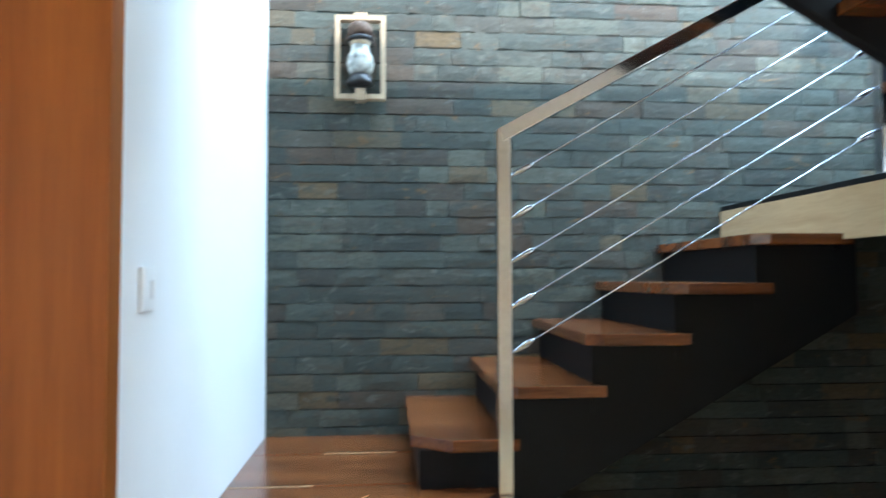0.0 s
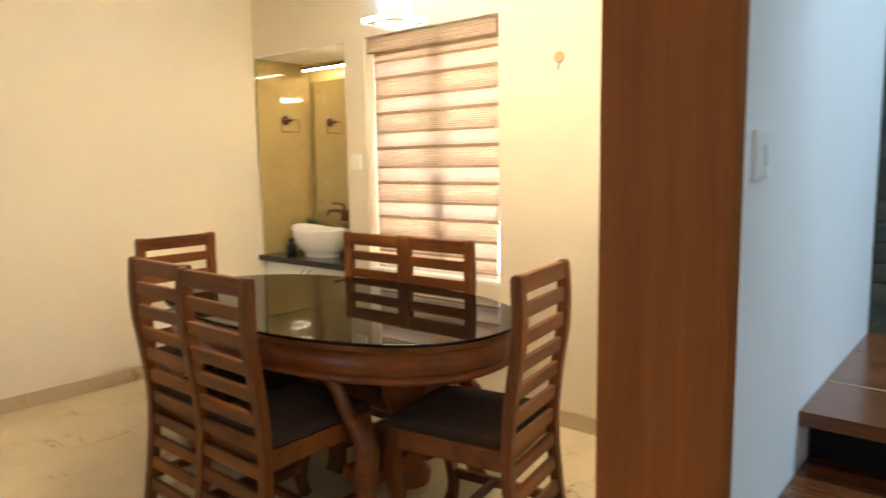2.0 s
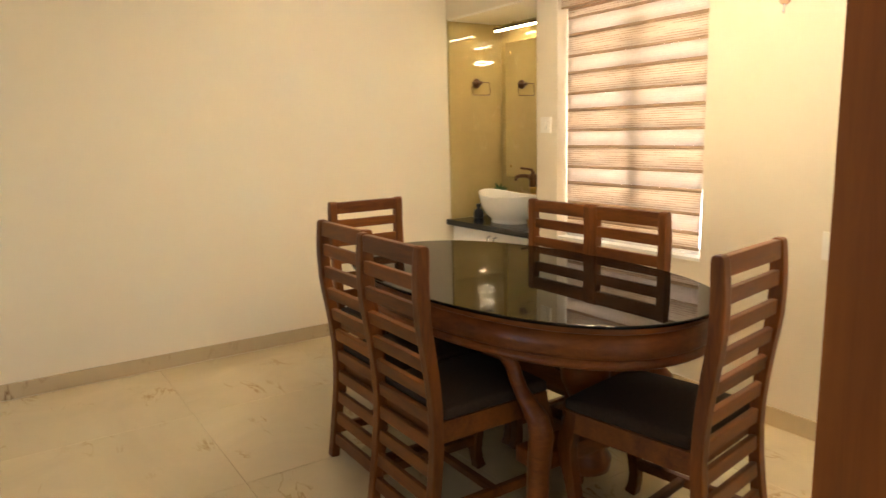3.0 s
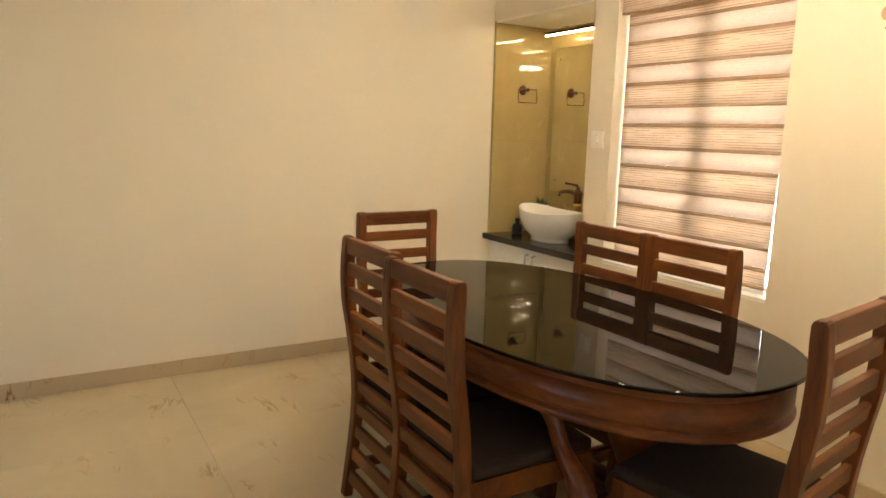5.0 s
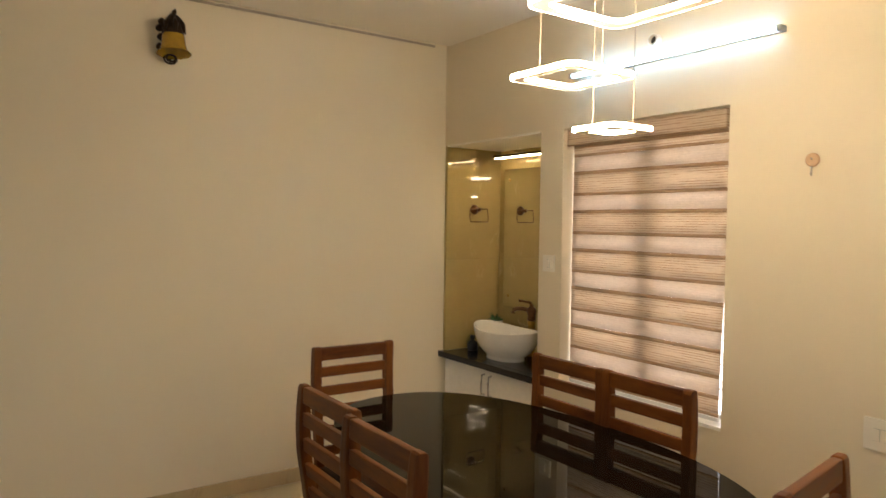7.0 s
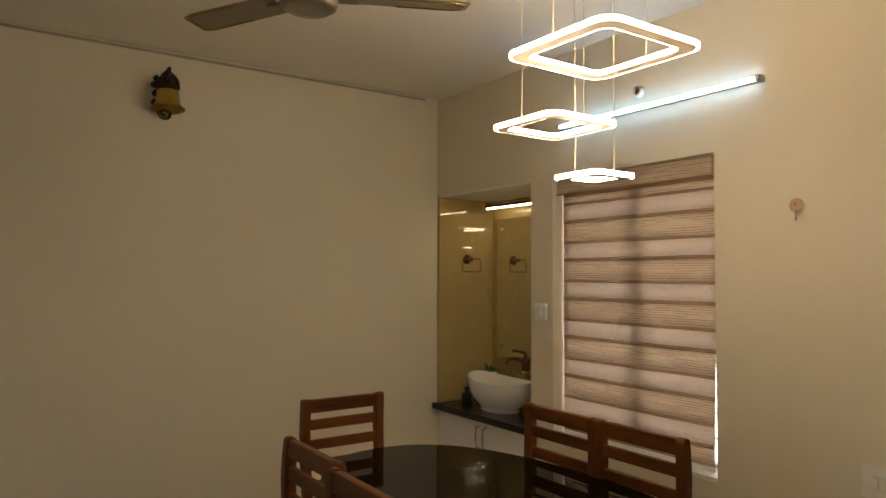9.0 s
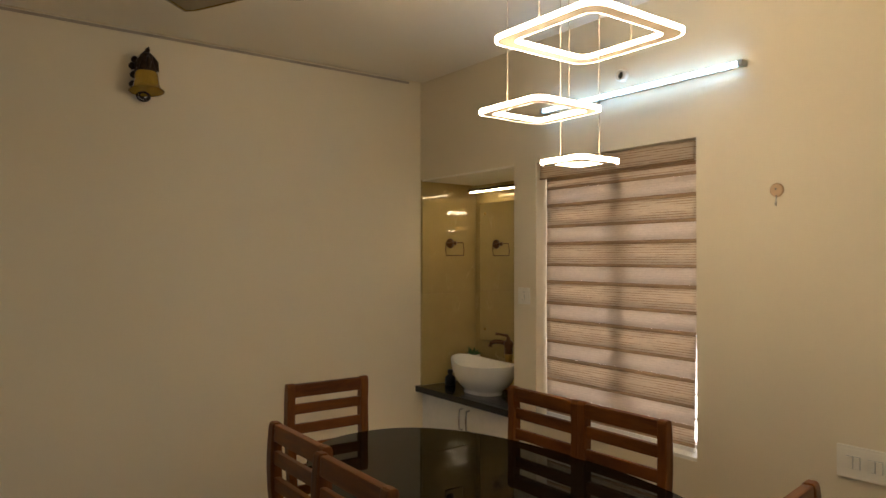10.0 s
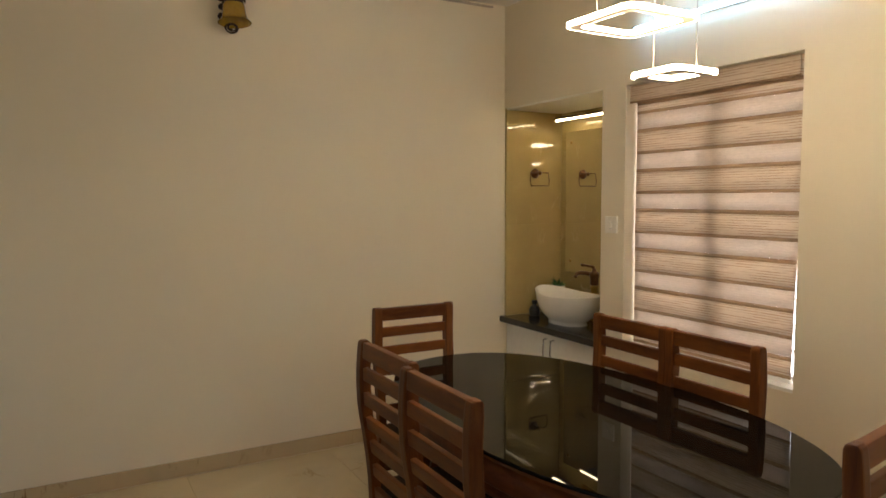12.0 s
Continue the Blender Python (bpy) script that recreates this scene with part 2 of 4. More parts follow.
PALE_WOOD = wood("pale_board", (0.40, 0.27, 0.14), (0.56, 0.41, 0.24), (0.4, 0.4, 4), 0.5, 0.0)
BLACK_STEEL = plain("black_painted_steel", (0.005, 0.005, 0.0055), 0.6)
BLACK_STEEL.node_tree.nodes["Principled BSDF"].inputs["IOR"].default_value = 1.3
STEEL = plain("brushed_steel", (0.55, 0.58, 0.63), 0.11, 1.0, scale=60, bump_strength=0.04)
BRASS = plain("antique_brass", (0.52, 0.34, 0.10), 0.28, 1.0, scale=40)
BRONZE = plain("aged_bronze", (0.16, 0.085, 0.045), 0.32, 0.9, vary=0.25, scale=50)
SEAT_CLOTH = plain("dark_brown_upholstery", (0.027, 0.0145, 0.007), 0.9, vary=0.25, scale=120, bump_strength=0.6)
GRANITE = plain("black_granite", (0.014, 0.014, 0.016), 0.12, vary=0.5, scale=180, bump_strength=0)
CERAMIC = plain("white_ceramic", (0.84, 0.82, 0.78), 0.08, vary=0.02, bump_strength=0)
PLASTIC = plain("ivory_plastic", (0.80, 0.76, 0.68), 0.35, vary=0.03, scale=20)
GREY_PLASTIC = plain("grey_plastic", (0.32, 0.34, 0.36), 0.4)
DARK_PLASTIC = plain("dark_plastic", (0.02, 0.02, 0.022), 0.3)
ALUMINIUM = plain("white_aluminium", (0.75, 0.75, 0.74), 0.35, 0.0)
RING_LIGHT = glow("ring_diffuser", (1.0, 0.79, 0.52), RING_GLOW)
TUBE_LIGHT = glow("tube_diffuser", (0.36, 0.66, 1.0), TUBE_GLOW)
NICHE_LIGHT = glow("mirror_lamp_diffuser", (1.0, 0.78, 0.45), NICHE_GLOW)
RING_BODY = plain("ring_body", (0.50, 0.42, 0.32), 0.7, vary=0.03)
AMBER = plain("amber_glass", (0.42, 0.26, 0.03), 0.2, vary=0.2, scale=14, coat=0.5)
SCONCE_METAL = plain("dark_bronze_casting", (0.05, 0.032, 0.02), 0.45, 0.7, vary=0.4, scale=60, bump_strength=0.6)
CORK = plain("tan_wood_disc", (0.52, 0.34, 0.20), 0.6)
LANTERN_WOOD = plain("whitewashed_frame", (0.46, 0.34, 0.22), 0.6, vary=0.15)
LANTERN_RUST = plain("rusty_tin", (0.14, 0.085, 0.06), 0.6, 0.4, vary=0.4)
LANTERN_GLASS = plain("milky_lantern_glass", (0.46, 0.45, 0.40), 0.15, vary=0.75, scale=16)
FAN_BODY = plain("fan_enamel", (0.27, 0.235, 0.175), 0.3, 0.8)
FAN_GOLD = plain("fan_gold_trim", (0.50, 0.34, 0.08), 0.25, 0.9)
TABLE_GLASS = plain("black_tinted_glass", (0.006, 0.005, 0.004), 0.015, vary=0.0, bump_strength=0)
TABLE_GLASS.node_tree.nodes["Principled BSDF"].inputs["IOR"].default_value = 1.18
SOIL_GREEN = plain("succulent_green", (0.06, 0.14, 0.035), 0.5, vary=0.3)
LEAF = plain("garden_leaf", (0.06, 0.13, 0.03), 0.5, vary=0.4, scale=8)
YARD = plain("yard_paving", (0.5, 0.48, 0.45), 0.8, vary=0.1, scale=4)
STONE_PIECE = stone_mat("slate_ledger", False)
STONE_REST = stone_mat("slate_ledger_joined", True)
MORTAR = plain("slate_bedding", (0.07, 0.075, 0.07), 0.9)
BLIND_DENSE = blind_cloth("blind_dense_band", (0.70, 0.59, 0.46), 0.46, (0.60, 0.46, 0.37), 0.03)
BLIND_SHEER = blind_cloth("blind_sheer_band", (0.69, 0.59, 0.49), 0.47, (0.93, 0.91, 0.89), 0.06)
BLIND_EDGE = blind_cloth("blind_band_edge", (0.50, 0.36, 0.23), 0.42, (0.75, 0.70, 0.65), 0.0)
PANE = glass_mat("window_glass")
MIRROR, _nt, _b = material("mirror_silver")
_b.inputs["Base Color"].default_value = (0.88, 0.88, 0.86, 1)
_b.inputs["Metallic"].default_value, _b.inputs["Roughness"].default_value = 1.0, 0.004


# ---- building helpers ----
def box(bm, x0, x1, y0, y1, z0, z1, bev=0.0, seg=2):
    r = bmesh.ops.create_cube(bm, size=1)
    vs = r["verts"]
    for v in vs:
        v.co = Vector((x0 + (v.co.x + 0.5) * (x1 - x0), y0 + (v.co.y + 0.5) * (y1 - y0), z0 + (v.co.z + 0.5) * (z1 - z0)))
    if bev:
        es = list({e for v in vs for e in v.link_edges})
        bmesh.ops.bevel(bm, geom=es, offset=bev, segments=seg, affect="EDGES", profile=0.7)
    return bm


def boxed(*a, **k):
    return box(bmesh.new(), *a, **k)


def tube(bm, pts, radius, sides=10, closed=False, flat=1.0):
    """A round bar along points; radius may be a number or one per point."""
    pts = [Vector(p) for p in pts]
    n = len(pts)
    rings = []
    up = Vector((0, 0, 1))
    for i, p in enumerate(pts):
        a = pts[(i - 1) % n] if (closed or i) else pts[0]
        b = pts[(i + 1) % n] if (closed or i < n - 1) else pts[-1]
        d = (b - a).normalized()
        ref = up if abs(d.z) < 0.95 else Vector((1, 0, 0))
        s = d.cross(ref).normalized()
        u = s.cross(d).normalized()
        r = radius[i] if isinstance(radius, (list, tuple)) else radius
        rings.append([bm.verts.new(p + s * math.cos(k * math.tau / sides) * r + u * math.sin(k * math.tau / sides) * r * flat) for k in range(sides)])
    for i in range(n if closed else n - 1):
        A, B = rings[i], rings[(i + 1) % n]
        for k in range(sides):
            f = bm.faces.new((A[k], A[(k + 1) % sides], B[(k + 1) % sides], B[k]))
            f.smooth = True
    if not closed:
        bm.faces.new(rings[0][::-1])
        bm.faces.new(rings[-1])
    return bm


def lathe(bm, profile, sides=28, at=(0, 0, 0), sx=1.0, sy=1.0):
    """Turns a profile of (radius, height) about the upright axis."""
    rings = []
    for r, z in profile:
        rings.append([bm.verts.new((at[0] + math.cos(k * math.tau / sides) * r * sx, at[1] + math.sin(k * math.tau / sides) * r * sy, at[2] + z)) for k in range(sides)])
    for A, B in zip(rings, rings[1:]):
        for k in range(sides):
            f = bm.faces.new((A[k], A[(k + 1) % sides], B[(k + 1) % sides], B[k]))
            f.smooth = True
    bm.faces.new(rings[0][::-1])
    bm.faces.new(rings[-1])
    return bm


def sweep_xz(bm, pts, y0, y1, thick, bev=0.0):
    """A board of even thickness that follows a curve in the x-z plane, from y0 to y1; thick: a number or one per point."""
    n = len(pts)
    rows = []
    for i, (x, z) in enumerate(pts):
        a, b = pts[max(i - 1, 0)], pts[min(i + 1, n - 1)]
        dx, dz = b[0] - a[0], b[1] - a[1]
        l = math.hypot(dx, dz)
        t = (thick[i] if isinstance(thick, (list, tuple)) else thick) / 2
        nx, nz = -dz / l * t, dx / l * t
        rows.append([bm.verts.new((x + nx, y0, z + nz)), bm.verts.new((x + nx, y1, z + nz)), bm.verts.new((x - nx, y1, z - nz)), bm.verts.new((x - nx, y0, z - nz))])
    for A, B in zip(rows, rows[1:]):
        for k in range(4):
            bm.faces.new((A[k], A[(k + 1) % 4], B[(k + 1) % 4], B[k]))
    bm.faces.new(rows[0][::-1])
    bm.faces.new(rows[-1])
    bmesh.ops.recalc_face_normals(bm, faces=bm.faces)
    if bev:
        sharp = [e for e in bm.edges if len(e.link_faces) == 2 and e.calc_face_angle(0) > 0.7]
        bmesh.ops.bevel(bm, geom=sharp, offset=bev, segments=2, affect="EDGES", profile=0.7)
    return bm


def part(name, bm, mat, parent=None, label="", at=None):
    me = bpy.data.meshes.new(name)
    bmesh.ops.recalc_face_normals(bm, faces=bm.faces)
    bm.to_mesh(me)
    bm.free()
    me.materials.append(mat)
    ob = new(name, me)
    ob.parent = parent
    if at is not None:
        ob.location = at
    if label:
        tagged(ob, label)
    return ob


def thing(name, at, label, category, group="", turn=0):
    e = new(name)
    e.empty_display_size = 0.1
    e.location = at
    e.rotation_euler = (0, 0, radians(turn))
    return tagged(e, label, category, group)


def structure(name, bm, mat, label):
    return tagged(part(name, bm, mat), label, name.split("_")[0], kind="structure")


# ---- shell ----
T = 0.25
structure("wall_west", boxed(W - T, W, -2.6, N + 0.9, -0.1, 3.1), WEST_PAINT_RAISED, "plain cream painted dining room wall, smooth plaster")
# north wall in blocks round the washbasin niche and the window
NX0, NX1, NTOP = W, -3.50, 2.13
WX0, WX1, WZ0, WZ1 = -3.322, -2.337, 0.72, 2.122
bm = bmesh.new()
box(bm, W, NX1, N, N + 0.3, NTOP, 3.1)
box(bm, NX1, WX0, N, N + 0.3, -0.1, 3.1)
box(bm, WX0, WX1, N, N + 0.3, WZ1, 3.1)
box(bm, WX0, WX1, N, N + 0.3, -0.1, WZ0)
box(bm, WX1, -0.87, N, N + 0.3, -0.1, 3.1)
structure("wall_north", bm, PAINT, "cream painted wall with a washbasin niche and a window opening")
bm = bmesh.new()
box(bm, W, NX1 + 0.12, 3.51, 3.70, -0.1, 3.1)
box(bm, NX1, NX1 + 0.12, N + 0.3, 3.51, -0.1, 3.1)
box(bm, W, NX1, N + 0.3, 3.51, NTOP + 0.004, 3.1)
structure("wall_niche", bm, PAINT, "masonry that closes the back of the washbasin niche")
structure("wall_partition", boxed(-0.87, -0.726, 1.40, STONE + 0.3, -0.1, 5.4), WHITE, "white painted partition between dining room and staircase")
structure("wall_stone_backing", boxed(-0.726, 3.6, STONE + 0.016, STONE + 0.3, -0.1, 5.4), MORTAR, "dark bedding of the slate clad stair wall")
bm = bmesh.new()
box(bm, W - T, -3.55, -2.85, -2.6, -0.1, 3.1)
box(bm, -3.55, -1.65, -2.85, -2.6, -0.1, 0.9)
box(bm, -3.55, -1.65, -2.85, -2.6, 2.3, 3.1)
box(bm, -1.65, 3.6, -2.85, -2.6, -0.1, 3.1)
structure("wall_south", bm, PAINT, "plain unseen cream wall that closes the hall, with an opening added for fill light")
bm = boxed(3.3, 3.6, -2.6, -1.6, -0.1, 3.1)
box(bm, 3.3, 3.6, -1.6, 0.4, -0.1, 0.9)
box(bm, 3.3, 3.6, -1.6, 0.4, 2.3, 3.1)
box(bm, 3.3, 3.6, 0.4, STONE + 0.016, -0.1, 3.1)
box(bm, 3.3, 3.6, 1.05, 2.3, 3.1, 5.4)
box(bm, 3.3, 3.6, 3.4, STONE + 0.016, 3.1, 5.4)
box(bm, 3.3, 3.6, 2.3, 3.4, 5.0, 5.4)
structure("wall_east", bm, WHITE, "white wall with a hall opening added for fill light and a high stairwell window")
# unseen wall, added to block the east hall light from under the stairs
structure("wall_understair", boxed(1.66, 3.3, 1.20, 1.315, -0.1, FLOOR + 9 * 0.192 - 0.03), WHITE, "unseen white wall added to keep hall light from under the stairs")
structure("wall_upper", boxed(-0.726, 3.3, 1.05, 1.3, CEIL + 0.3, 5.4), WHITE, "white upper wall of the stairwell")
bm = bmesh.new()
box(bm, -0.87, -0.40, 1.05, STONE + 0.3, 5.4, 5.6)
box(bm, 2.80, 3.6, 1.05, STONE + 0.3, 5.4, 5.6)
box(bm, -0.40, 2.80, 1.05, 2.3, 5.4, 5.6)
box(bm, -0.40, 2.80, 3.4, STONE + 0.3, 5.4, 5.6)
structure("ceiling_stairwell", bm, WHITE, "white ceiling high over the staircase")
bm = bmesh.new()
box(bm, W + 0.03, -0.87, -2.6, N, CEIL - 0.012, CEIL + 0.1)
box(bm, W, -0.87, -2.6, N + 0.3, CEIL + 0.104, CEIL + 0.3)
structure("ceiling", bm, CEIL_PAINT, "off-white plaster ceiling with a shadow gap along one wall")
structure("ceiling_hall", boxed(-0.87, 3.3, -2.6, 1.3, CEIL - 0.012, CEIL + 0.3), CEIL_PAINT, "off-white plaster ceiling of the hall")
# grey-brown strip stands in for the shadow line where the ceiling meets the west wall
structure("trim_west", boxed(W, W + 0.009, -2.6, N - 0.10, CEIL - 0.029, CEIL - 0.016, bev=0.002), plain("grey_brown_shade_line", (0.46, 0.39, 0.31), 0.6), "thin grey-brown strip standing in for the shadow line under the ceiling")
structure("floor", boxed(W, 3.3, -2.6, STONE + 0.016, -0.1, FLOOR - 0.012), GROUT, "grouted bed under cream marble floor tiles")
SK = FLOOR + 0.085
structure("baseboard_west", boxed(W, W + 0.012, -2.6, N, FLOOR, SK, bev=0.002), MARBLE_TRIM, "cream marble skirting with brown veins")
structure("baseboard_north", boxed(NX1 + 0.02, -0.87, N - 0.012, N, FLOOR, SK, bev=0.002), MARBLE_TRIM, "cream marble skirting along the window wall")
structure("baseboard_east", boxed(-0.882, -0.87, 1.42, N - 0.012, FLOOR, SK, bev=0.002), MARBLE_TRIM, "cream marble skirting along the partition")

# wooden jamb that clads the end of the partition
jamb = thing("wooden_jamb", (-0.77, 1.36, FLOOR), "reddish brown veneered wooden jamb cladding the wall end", "door jamb")
part("panel", boxed(-0.123, 0.129, -0.03, 0.012, 0, CEIL - 0.012 - FLOOR, bev=0.002), PANEL_WOOD, jamb)
part("edge_strip", boxed(0.046, 0.126, 0.013, 0.039, 0, CEIL - 0.014 - FLOOR, bev=0.002), PANEL_WOOD, jamb)


# ---- dining chairs ----
def dining_chair():
    """Faces +x; the back stands at x = 0, 0.42 wide along y."""
    c = thing("dining_chair", (0, 0, FLOOR), "teak dining chair with a tall slatted back and dark brown seat", "chair", "chairs round the dining table")
    H = 0.995
    curve = [(-0.006, 0.0), (0.008, 0.10), (0.022, 0.20), (0.033, 0.30), (0.038, 0.40), (0.035, 0.48), (0.0285, 0.56), (0.0155, 0.66), (0.006, 0.72), (0.0, 0.77), (-0.003, 0.84), (-0.003, 0.885), (0.0, 0.94), (0.002, H - 0.014), (0.002, H - 0.005), (0.002, H)]
    thick = [0.036, 0.036, 0.037, 0.037, 0.037, 0.037, 0.039, 0.041, 0.042, 0.043, 0.043, 0.042, 0.041, 0.037, 0.031, 0.018]

    def back_x(z):
        for (x0, z0), (x1, z1) in zip(curve, curve[1:]):
            if z <= z1:
                return x0 + (x1 - x0) * (z - z0) / (z1 - z0)
        return curve[-1][0]

    for y0 in (-0.205, 0.167):
        part("back_post", sweep_xz(bmesh.new(), curve, y0, y0 + 0.038, thick, 0.006), CHAIR_WOOD, c)
    bm = bmesh.new()
    sweep_xz(bm, [(back_x(H - 0.062), H - 0.062), (back_x(H - 0.03), H - 0.03), (back_x(H), H - 0.004)], -0.167, 0.167, 0.028, 0.006)
    part("top_rail", bm, SLAT_WOOD, c)
    z = 0.901
    for i in range(10):
        part("slat", sweep_xz(bmesh.new(), [(back_x(z - 0.045), z - 0.045), (back_x(z), z)], -0.167, 0.167, 0.02, 0.004), SLAT_WOOD, c)
        z -= 0.0885
    # seat frame, cushion, front legs and stretchers
    SZ = 0.43
    bm = bmesh.new()
    box(bm, 0.056, 0.49, -0.200, -0.170, SZ - 0.07, SZ, 0.004)
    box(bm, 0.056, 0.49, 0.170, 0.200, SZ - 0.07, SZ, 0.004)
    box(bm, 0.46, 0.49, -0.170, 0.170, SZ - 0.07, SZ, 0.004)
    box(bm, 0.056, 0.080, -0.170, 0.170, SZ - 0.07, SZ, 0.004)
    part("seat_frame", bm, SLAT_WOOD, c)
    bm = boxed(0.06, 0.492, -0.199, 0.199, SZ + 0.001, SZ + 0.038, bev=0.017, seg=4)
    bmesh.ops.subdivide_edges(bm, edges=[e for e in bm.edges if e.calc_length() > 0.2], cuts=7, use_grid_fill=True)
    for v in bm.verts:
        if v.co.z > SZ + 0.025:
            v.co.z += 0.034 * max(0, 1 - ((v.co.x - 0.28) / 0.225) ** 2) * max(0, 1 - (v.co.y / 0.21) ** 2)
    for f in bm.faces:
        f.smooth = True
    part("seat_cushion", bm, SEAT_CLOTH, c, "dark brown upholstered seat pad")
    leg = [(0.466, SZ), (0.470, 0.39), (0.484, 0.34), (0.492, 0.30), (0.486, 0.25), (0.474, 0.20), (0.460, 0.14), (0.453, 0.08), (0.456, 0.04), (0.468, 0.0)]
    for y0 in (-0.201, 0.159):
        part("front_leg", sweep_xz(bmesh.new(), leg, y0, y0 + 0.042, [0.044, 0.048, 0.054, 0.054, 0.048, 0.042, 0.036, 0.034, 0.036, 0.044], 0.006), CHAIR_WOOD, c)
    for y0 in (-0.192, 0.168):
        part("stretcher", boxed(0.028, 0.45, y0, y0 + 0.024, 0.10, 0.135, bev=0.004), SLAT_WOOD, c)
    part("stretcher", boxed(0.26, 0.285, -0.168, 0.168, 0.106, 0.132, bev=0.004), SLAT_WOOD, c)
    return c


chair = dining_chair()
chair.matrix_basis = pose(-3.467, 1.834, FLOOR)
tagged(chair, "teak slat-back dining chair at the table's end by the wall")
c = copy_thing(chair, pose(-1.426, 1.982, FLOOR, 0, 0, 189))
tagged(c, "teak slat-back dining chair at the table's end by the passage")
for x, y, turn, lab in ((-2.657, 1.321, 90, "teak slat-back chair pushed against its neighbour at the table"), (-2.229, 1.282, 90, "teak slat-back chair with dark seat at the table's long side"),
                        (-2.668, 2.430, -90, "teak slat-back chair on the window side, beside the washbasin"), (-2.263, 2.430, -90, "teak slat-back chair on the window side of the table")):
    tagged(copy_thing(chair, pose(x, y, FLOOR, 0, 0, turn)), lab)

# ---- dining table ----
TX, TY, TZ = -2.435, 1.925, 0.812
table = thing("dining_table", (TX, TY, FLOOR), "oval teak dining table with black glass top and carved pedestal", "table")


def oval(a, b, n=2.3, count=72):
    pts = []
    for k in range(count):
        t = k * math.tau / count
        ct, st = math.cos(t), math.sin(t)
        pts.append((a * math.copysign(abs(ct) ** (2 / n), ct), b * math.copysign(abs(st) ** (2 / n), st)))
    return pts


def oval_solid(rows, n=2.3):
    """rows of (half length, half width, height); closed at both ends."""
    bm = bmesh.new()
    rings = [[bm.verts.new((x, y, z)) for x, y in oval(a, b, n)] for a, b, z in rows]
    for A, B in zip(rings, rings[1:]):
        m = len(A)
        for k in range(m):
            bm.faces.new((A[k], A[(k + 1) % m], B[(k + 1) % m], B[k])).smooth = len(rows) > 4
    bm.faces.new(rings[0][::-1])
    bm.faces.new(rings[-1])
    return bm


tz = TZ - FLOOR
part("glass_top", oval_solid([(0.884, 0.494, tz - 0.012), (0.888, 0.498, tz - 0.010), (0.888, 0.498, tz - 0.002), (0.884, 0.494, tz)]), TABLE_GLASS, table, "black tinted glass plate")
part("tabletop", oval_solid([(0.858, 0.468, tz - 0.036), (0.862, 0.472, tz - 0.034), (0.862, 0.472, tz - 0.016), (0.86, 0.47, tz - 0.0125)]), TABLE_WOOD, table)
part("apron", oval_solid([(0.80, 0.41, tz - 0.148), (0.852, 0.462, tz - 0.147), (0.862, 0.472, tz - 0.141), (0.865, 0.475, tz - 0.133), (0.862, 0.472, tz - 0.125), (0.852, 0.462, tz - 0.120), (0.850, 0.460, tz - 0.117),
                          (0.857, 0.467, tz - 0.113), (0.859, 0.469, tz - 0.108), (0.859, 0.469, tz - 0.0365)]), TABLE_WOOD, table)
for cx in (0.435, -0.435):
    part("leg_rail", boxed(cx - (0.045 if cx > 0 else 0.075), cx + (0.075 if cx > 0 else 0.045), -0.285, 0.285, 0.205, 0.265, bev=0.008), TABLE_WOOD, table)
part("cross_bar", boxed(-0.37, 0.37, -0.035, 0.035, 0.20, 0.27, bev=0.008), TABLE_WOOD, table)
scroll = [(-0.075, -0.345, 0.634), (-0.05, -0.33, 0.605), (-0.02, -0.315, 0.56), (-0.008, -0.31, 0.52), (0.012, -0.305, 0.48), (0.05, -0.305, 0.445), (0.092, -0.305, 0.41), (0.104, -0.30, 0.36), (0.09, -0.295, 0.29),
          (0.082, -0.295, 0.21), (0.085, -0.30, 0.13), (0.10, -0.31, 0.06), (0.135, -0.325, 0.030)]
for cx, flip in ((0.435, 1), (-0.435, -1)):
    for side in (1, -1):
        pts = [(cx + flip * x, side * y * (1 if flip > 0 else 1.12), z) for x, y, z in scroll]
        bm = tube(bmesh.new(), pts, [0.020, 0.022, 0.023, 0.023, 0.024, 0.028, 0.036, 0.040, 0.038, 0.036, 0.036, 0.032, 0.020], 14, flat=1.1)
        part("leg", bm, TABLE_WOOD, table, "carved S-shaped leg")
    bm = bmesh.new()
    lathe(bm, [(0.05, 0.10), (0.09, 0.12), (0.095, 0.16), (0.075, 0.19), (0.07, 0.25), (0.085, 0.29), (0.06, 0.33), (0.05, 0.36), (0.065, 0.40), (0.085, 0.45), (0.09, 0.50), (0.085, 0.55), (0.065, 0.58), (0.06, 0.60), (0.085, 0.634)], 28, (cx, 0, 0))
    part("pedestal_post", bm, TABLE_WOOD, table, "turned vase-shaped post")

# ---- window and zebra blind ----
win = tagged(thing("window_1", (-2.83, N + 0.158, WZ0), "white aluminium two-sash window with horizontal guard bars", "window"), kind="structure")
wd, wh = WX1 - WX0, WZ1 - WZ0
bm = bmesh.new()
box(bm, -wd / 2, -wd / 2 + 0.035, -0.03, 0.03, 0, wh)
box(bm, wd / 2 - 0.035, wd / 2, -0.03, 0.03, 0, wh)
box(bm, -wd / 2 + 0.035, wd / 2 - 0.035, -0.03, 0.03, 0, 0.035)
box(bm, -wd / 2 + 0.035, wd / 2 - 0.035, -0.03, 0.03, wh - 0.035, wh)
box(bm, -0.037, 0.037, -0.045, 0.03, 0.035, wh - 0.035)
part("window_frame", bm, ALUMINIUM, win)
